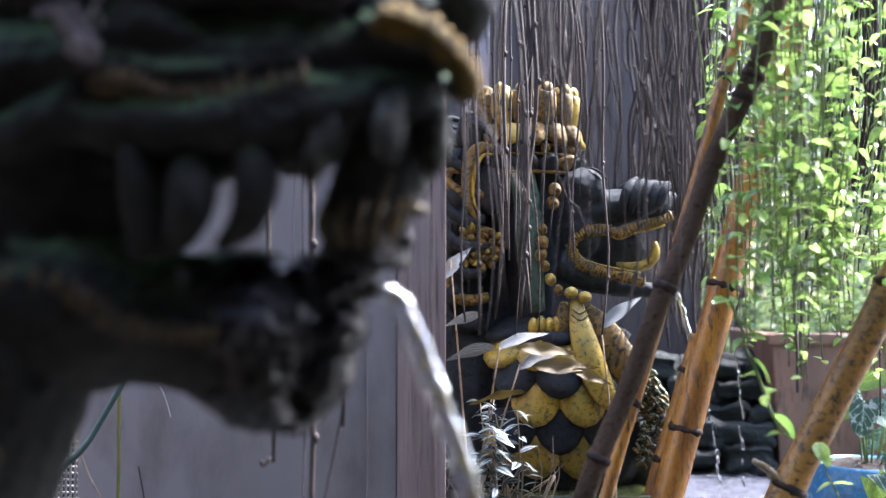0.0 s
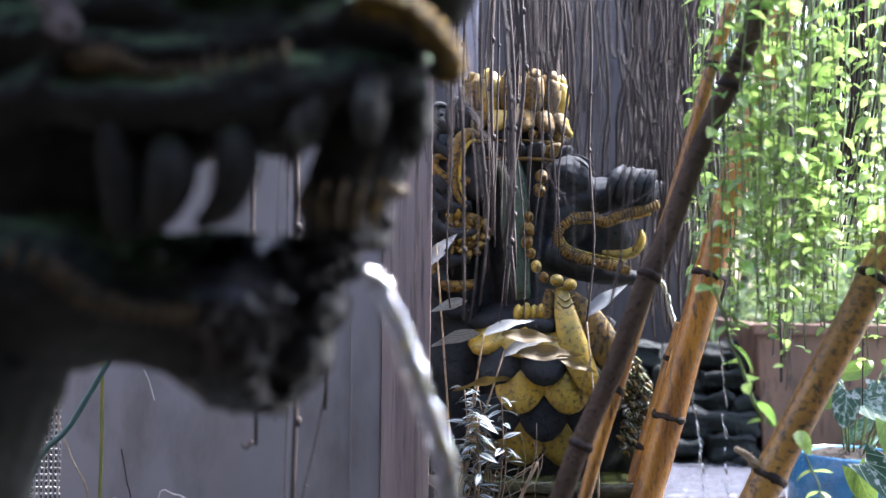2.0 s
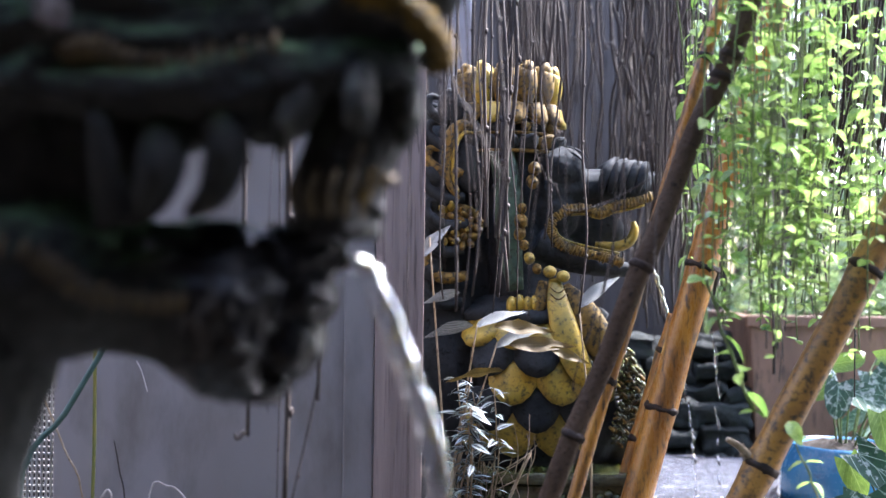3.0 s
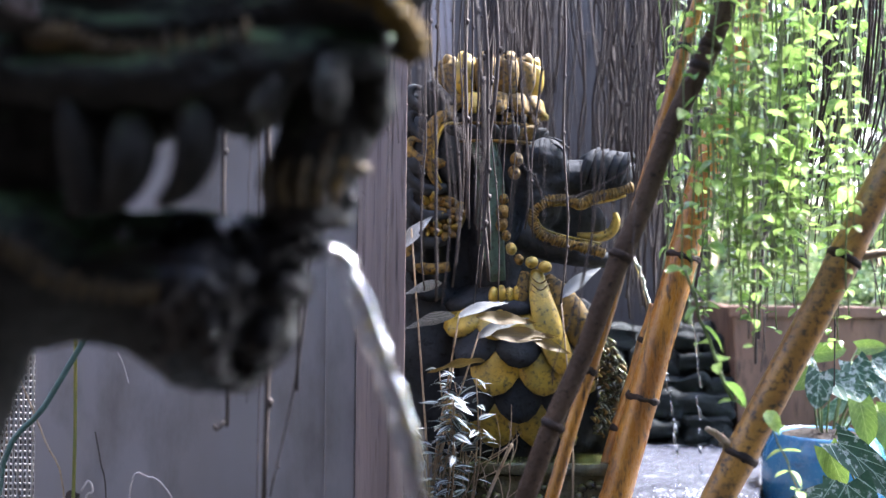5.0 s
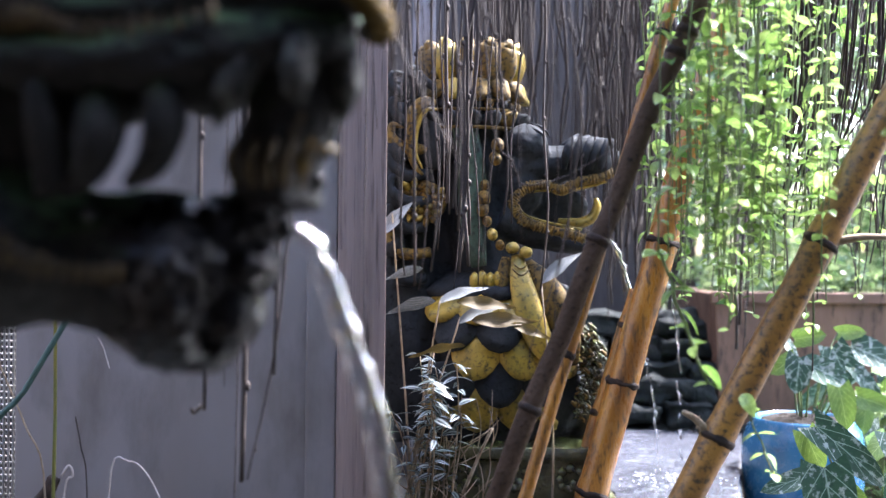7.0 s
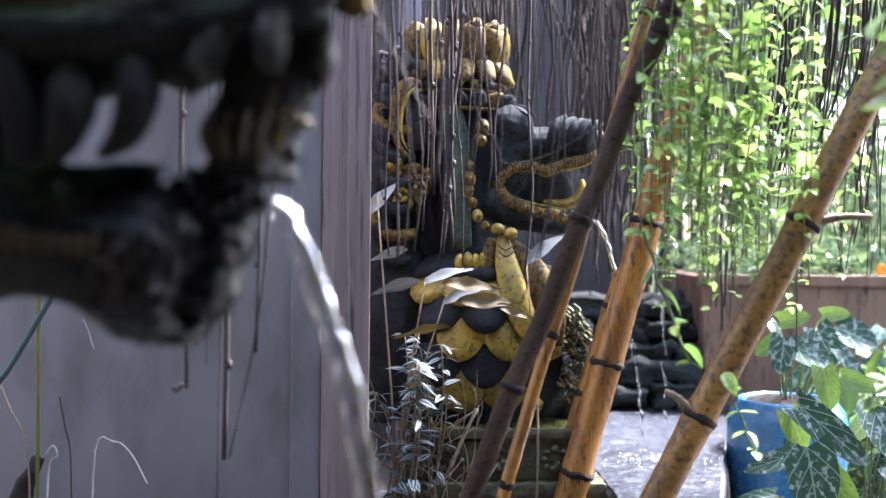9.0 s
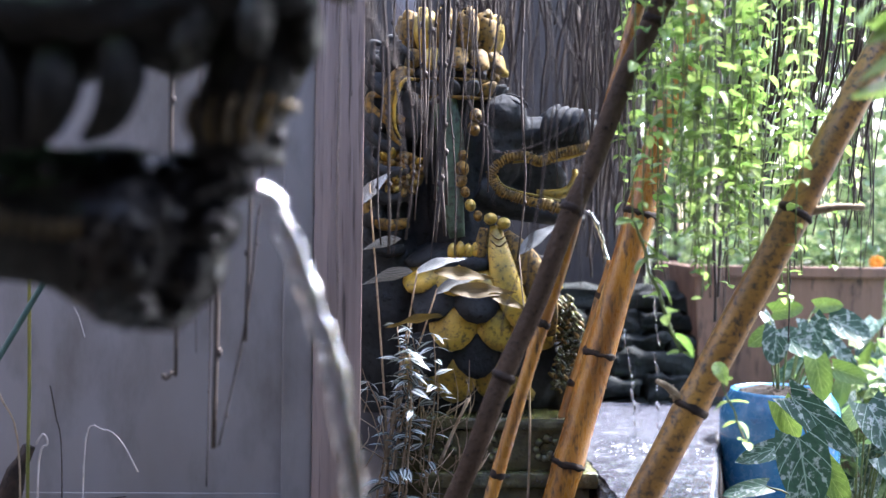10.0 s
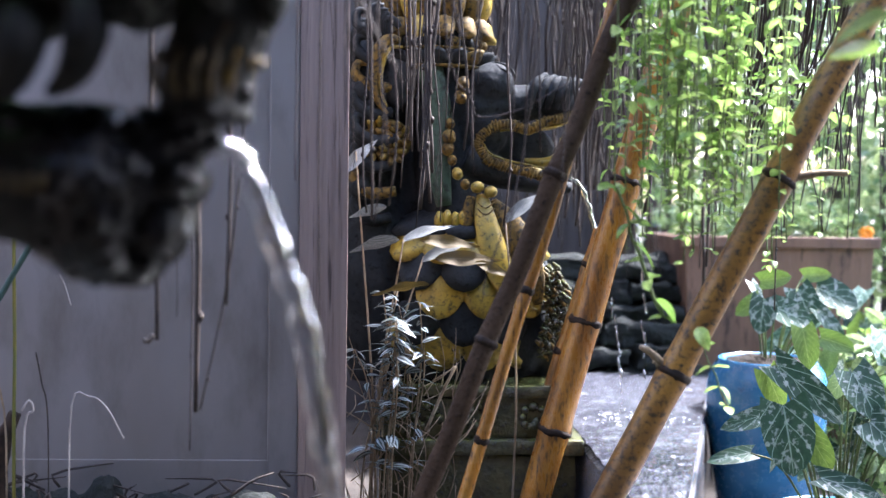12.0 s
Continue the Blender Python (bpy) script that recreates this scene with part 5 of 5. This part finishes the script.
potted((1.075, 2.42, 0.0), [
    (BIG, (0.92, 2.34, 0.272), (0.12, -0.25, -0.95), (0.0, -0.95, 0.2), 1.3), (LONG, (0.93, 2.42, 0.345), (0.75, -0.25, -0.6), (0.25, -0.8, 0.5), 1.45),
    (LONG, (0.915, 2.4, 0.245), (-0.95, -0.3, -0.22), (-0.1, -0.7, 0.7), 0.9), (LIGHT, (0.925, 2.47, 0.325), (0.25, -0.4, -0.8), (-0.3, -0.9, 0.2), 1.0),
    (LIGHT, (0.98, 2.5, 0.315), (0.7, -0.3, -0.4), (0.1, -0.7, 0.6), 0.8), (BIG, (1.09, 2.4, 0.335), (0.3, -0.5, -0.75), (0.1, -0.85, 0.45), 1.0), (LIGHT, (1.1, 2.47, 0.31), (-0.5, -0.4, -0.4), (0, -0.7, 0.7), 0.8),
    (BIG, (1.11, 2.35, 0.235), (0.65, -0.4, -0.6), (0.2, -0.75, 0.6), 1.0), (LONG, (1.0, 2.33, 0.12), (0.85, -0.4, -0.2), (0.0, -0.4, 0.9), 1.0), (LIGHT, (1.0, 2.42, 0.2), (0.4, -0.4, -0.7), (0, -0.8, 0.5), 1.1),
    (LONG, (0.86, 2.36, 0.165), (-0.9, -0.3, -0.05), (-0.1, -0.4, 0.9), 0.75)],
    "plant with large white-veined heart leaves in a blue pot", tuft((1.1, 2.44), 12, 0.14, 0.12, (BIG, LONG, BIG), 21))
potted((1.42, 3.2, -0.15), [], "bushy plant with large veined leaves behind the pots", tuft((1.42, 3.2), 26, 0.26, 0.22, (BIG, LONG, BIG, LIGHT), 8))
potted((1.62, 3.4, -0.15), [], "bushy plant with veined leaves before the planter", tuft((1.62, 3.4), 20, 0.22, 0.3, (BIG, LONG, LIGHT), 14))

# orange flower on the planter's rim
fl = thing("flower", (1.671, 3.75, 0.584), "small orange flower in the planter", "flower")
c = Vector((1.67, 3.75, 0.599))
piece("stalk", tube(bmesh.new(), [c - Vector((0, -0.02, 0.06)), c], [0.002, 0.002], 4, 6), STEM, fl)
bm = bmesh.new()
for i in range(9):
    a = i * 2 * math.pi / 9
    ball(bm, c + Vector((0.016 * math.cos(a), -0.004, 0.012 * math.sin(a))), (0.012, 0.004, 0.007), (0, -math.degrees(a), 0), 2)
piece("petals", bm, FLOWER, fl, "orange petals")


# ---- plants at the statue's foot ----
STRIPED = leaf_mesh("leaf", 0.062, 0.028, ZEBRA, "lance", 0.25, 0.22, 6)
for i in range(12):
    x, y = rng.uniform(0.015, 0.16), rng.uniform(2.4, 2.5)
    top = rng.uniform(0.28, 0.5)
    pl = thing("striped_plant", (x, y, -0.15), "trailing plant with silver striped purple leaves at the statue's foot", "plant", "striped plants")
    tip = Vector((x + rng.uniform(-0.05, 0.07), y - 0.03, top))
    pts = [Vector((x, y, -0.15)), Vector((x, y, 0.1)), Vector((x, y, 0.1)).lerp(tip, 0.6) + Vector((0.01, 0, 0.03)), tip]
    stem = piece("stem", tube(bmesh.new(), pts, [0.0024, 0.002, 0.0017, 0.0012], 14, 6), DRY, pl)
    path = spline([tuple(p) for p in pts], 22)
    for k in range(8, 23):
        set_leaf(STRIPED, Vector(path[k]), k * 137 + rng.uniform(-30, 30), rng.uniform(-25, 20), rng.uniform(-30, 30), rng.uniform(0.5, 0.85), stem)
        if k > 19:
            set_leaf(STRIPED, Vector(path[k]), k * 137 + 180, rng.uniform(0, 40), rng.uniform(-30, 30), rng.uniform(0.45, 0.8), stem)
# dry tangle around them
bm = bmesh.new()
for i in range(120):
    x, y, z = rng.uniform(-0.0, 0.24), rng.uniform(2.4, 2.5), rng.uniform(-0.15, 0.3)
    q = (x + rng.gauss(0, 0.05), y + rng.gauss(0, 0.02), z + rng.uniform(0.02, 0.14))
    tube(bm, [(x, y, z), ((x + q[0]) / 2 + 0.01, y, (z + q[2]) / 2), q], [0.0014, 0.0012, 0.0006], 5, 5)
tagged(part("dry_tangle", bm, DRY), "tangle of dry brown stems at the statue's foot", "dry stems", kind="stuff")
rod = tube(bmesh.new(), [(0.172, 2.42, 0.197), (0.207, 2.42, 0.282), (0.234, 2.42, 0.337)], [0.004, 0.0035, 0.003], 8, 8)
tagged(part("cane", rod, DRY), "short pale cut cane in the tangle", "cane")

# long leaves arching before the statue's breast
PLEAT = leaf_mesh("leaf", 0.125, 0.036, GREY_LEAF, "lance", 0.35, 0.25, 14, 0.012)
YELLOW = leaf_mesh("leaf", 0.14, 0.034, TAN_LEAF, "lance", 0.3, 0.14, 14, 0.022)
pl = thing("broad_leaf_plant", (0.06, 2.46, -0.15), "plant with grey pleated leaves and yellowed leaves before the statue", "plant")
for tipp in ((0.119, 2.46, 0.606), (0.163, 2.46, 0.57), (0.014, 2.46, 0.794), (0.108, 2.46, 0.496)):
    piece("leaf_stalk", tube(bmesh.new(), [(0.06, 2.46, -0.15), (0.06, 2.46, 0.2), tipp], [0.003, 0.0026, 0.0018], 12, 6), DRY, pl)
for me, p, yaw, pitch, roll, s in ((PLEAT, (0.116, 2.46, 0.6), 5, -28, 35, 0.95), (PLEAT, (0.16, 2.45, 0.558), 10, -30, 40, 1.0), (YELLOW, (0.155, 2.44, 0.605), 2, 2, 60, 0.95), (YELLOW, (0.186, 2.43, 0.566), 0, -2, 65, 1.05), (PLEAT, (-0.01, 2.45, 0.745), 20, -52, 50, 0.9),
                                  (PLEAT, (0.111, 2.47, 0.605), 178, 8, 60, 0.9), (YELLOW, (0.175, 2.44, 0.51), 185, 5, 40, 0.9), (PLEAT, (0.082, 2.47, 0.676), 185, 12, 70, 0.7), (YELLOW, (0.271, 2.43, 0.56), 5, 18, 70, 0.7)):
    set_leaf(me, p, yaw, pitch, roll, s, pl)
fern = thing("broad_leaf_plant", (0.36, 2.47, -0.15), "grey feathery leaf beside the statue's jaw", "plant")
piece("leaf_stalk", tube(bmesh.new(), [(0.36, 2.47, -0.15), (0.37, 2.47, 0.3), (0.344, 2.5, 0.644)], [0.003, 0.0025, 0.0015], 10, 6), DRY, fern)
set_leaf(PLEAT, (0.344, 2.5, 0.644), 5, -45, 50, 0.95, fern)

# stalks and debris before the grey screen
for pts, r, m, lab in (([(-0.732, 2.1, 0.316), (-0.652, 2.1, 0.452), (-0.583, 2.1, 0.571), (-0.53, 2.1, 0.66)], 0.0055, STALK_BLUE, "blue green stalk leaning before the grey screen"),
                       ([(-0.613, 2.15, 0.233), (-0.611, 2.15, 0.392), (-0.612, 2.15, 0.551), (-0.612, 2.15, 0.711)], 0.0036, STALK_YELLOW, "upright yellow green stalk before the grey screen"),
                       ([(-0.629, 2.15, 0.265), (-0.667, 2.15, 0.381), (-0.716, 2.15, 0.498), (-0.753, 2.15, 0.593)], 0.002, DRY, "thin reddish dry stem"),
                       ([(-0.564, 2.2, 0.242), (-0.576, 2.2, 0.331), (-0.587, 2.2, 0.39)], 0.0016, BARK, "thin dry stem before the grey screen"),
                       ([(-0.508, 2.15, 0.276), (-0.472, 2.15, 0.313), (-0.44, 2.15, 0.292), (-0.408, 2.15, 0.234)], 0.0018, PALE_TWIG, "pale curved grass blade"),
                       ([(-0.594, 2.15, 0.233), (-0.577, 2.15, 0.286), (-0.585, 2.15, 0.305), (-0.598, 2.15, 0.286)], 0.0022, PALE_TWIG, "pale curled grass blade"),
                       ([(-0.583, 2.344, 0.53), (-0.572, 2.344, 0.507), (-0.56, 2.344, 0.467)], 0.0016, PALE_TWIG, "pale thread stuck on the grey screen")):
    low = pts[0]
    if m is not PALE_TWIG or low[2] < 0.4:
        pts = [(low[0], low[1], -0.15)] + pts
    tagged(part("stalk", tube(bmesh.new(), pts, [r] * len(pts), 18, 8), m), lab, "stalk")
bm = tube(bmesh.new(), [(-0.66, 2.2, -0.15), (-0.665, 2.2, 0.15), (-0.629, 2.2, 0.271)], [0.03, 0.022, 0.012], 8, 10)
tagged(part("stump", roughen(bm, 0.008, 0.02), NODE_DARK), "small dry brown stump at the screen's foot", "stump")
bm = bmesh.new()
for i in range(160):
    x, y = rng.uniform(-0.85, -0.05), rng.uniform(2.1, 2.32)
    z = rng.uniform(-0.15, 0.12)
    tube(bm, [(x, y, z), (x + rng.gauss(0, 0.03), y, z + 0.03), (x + rng.gauss(0, 0.05), y + rng.gauss(0, 0.02), z + rng.uniform(-0.02, 0.05))], [0.003, 0.003, 0.001], 5, 5)
tagged(part("leaf_litter", bm, BARK), "dry litter heaped at the foot of the screen", "litter", kind="stuff")
bank = bmesh.new()
bmesh.ops.create_grid(bank, x_segments=50, y_segments=20, size=0.5, matrix=Matrix.LocRotScale((-0.35, 2.2, 0.05), None, (1.2, 0.5, 1)))
for v in bank.verts:
    v.co.z += 0.03 * noise.noise(v.co * 14) - 0.9 * max(0, 2.1 - v.co.y) - 0.12
    v.co.z += 0.12 * (1 - min(1, abs(v.co.x + 0.35) / 0.6) ** 3)
tagged(part("soil_bank", bank, EARTH), "low dark soil bank at the foot of the screen", "soil", kind="structure")
for i in range(13):
    c = (-0.72 + 0.052 * i + rng.uniform(-0.015, 0.015), 2.24 + rng.uniform(-0.05, 0.04), 0.06 + rng.uniform(-0.01, 0.025))
    bm = ball(bmesh.new(), c, (rng.uniform(0.03, 0.055), 0.04, rng.uniform(0.03, 0.06)), (0, rng.uniform(-30, 30), rng.uniform(0, 60)), 3)
    tagged(part("rock", roughen(bm, 0.014, 0.03, i), ROCK), "dark wet stone at the foot of the grey screen", "rock", "stones at the screen")
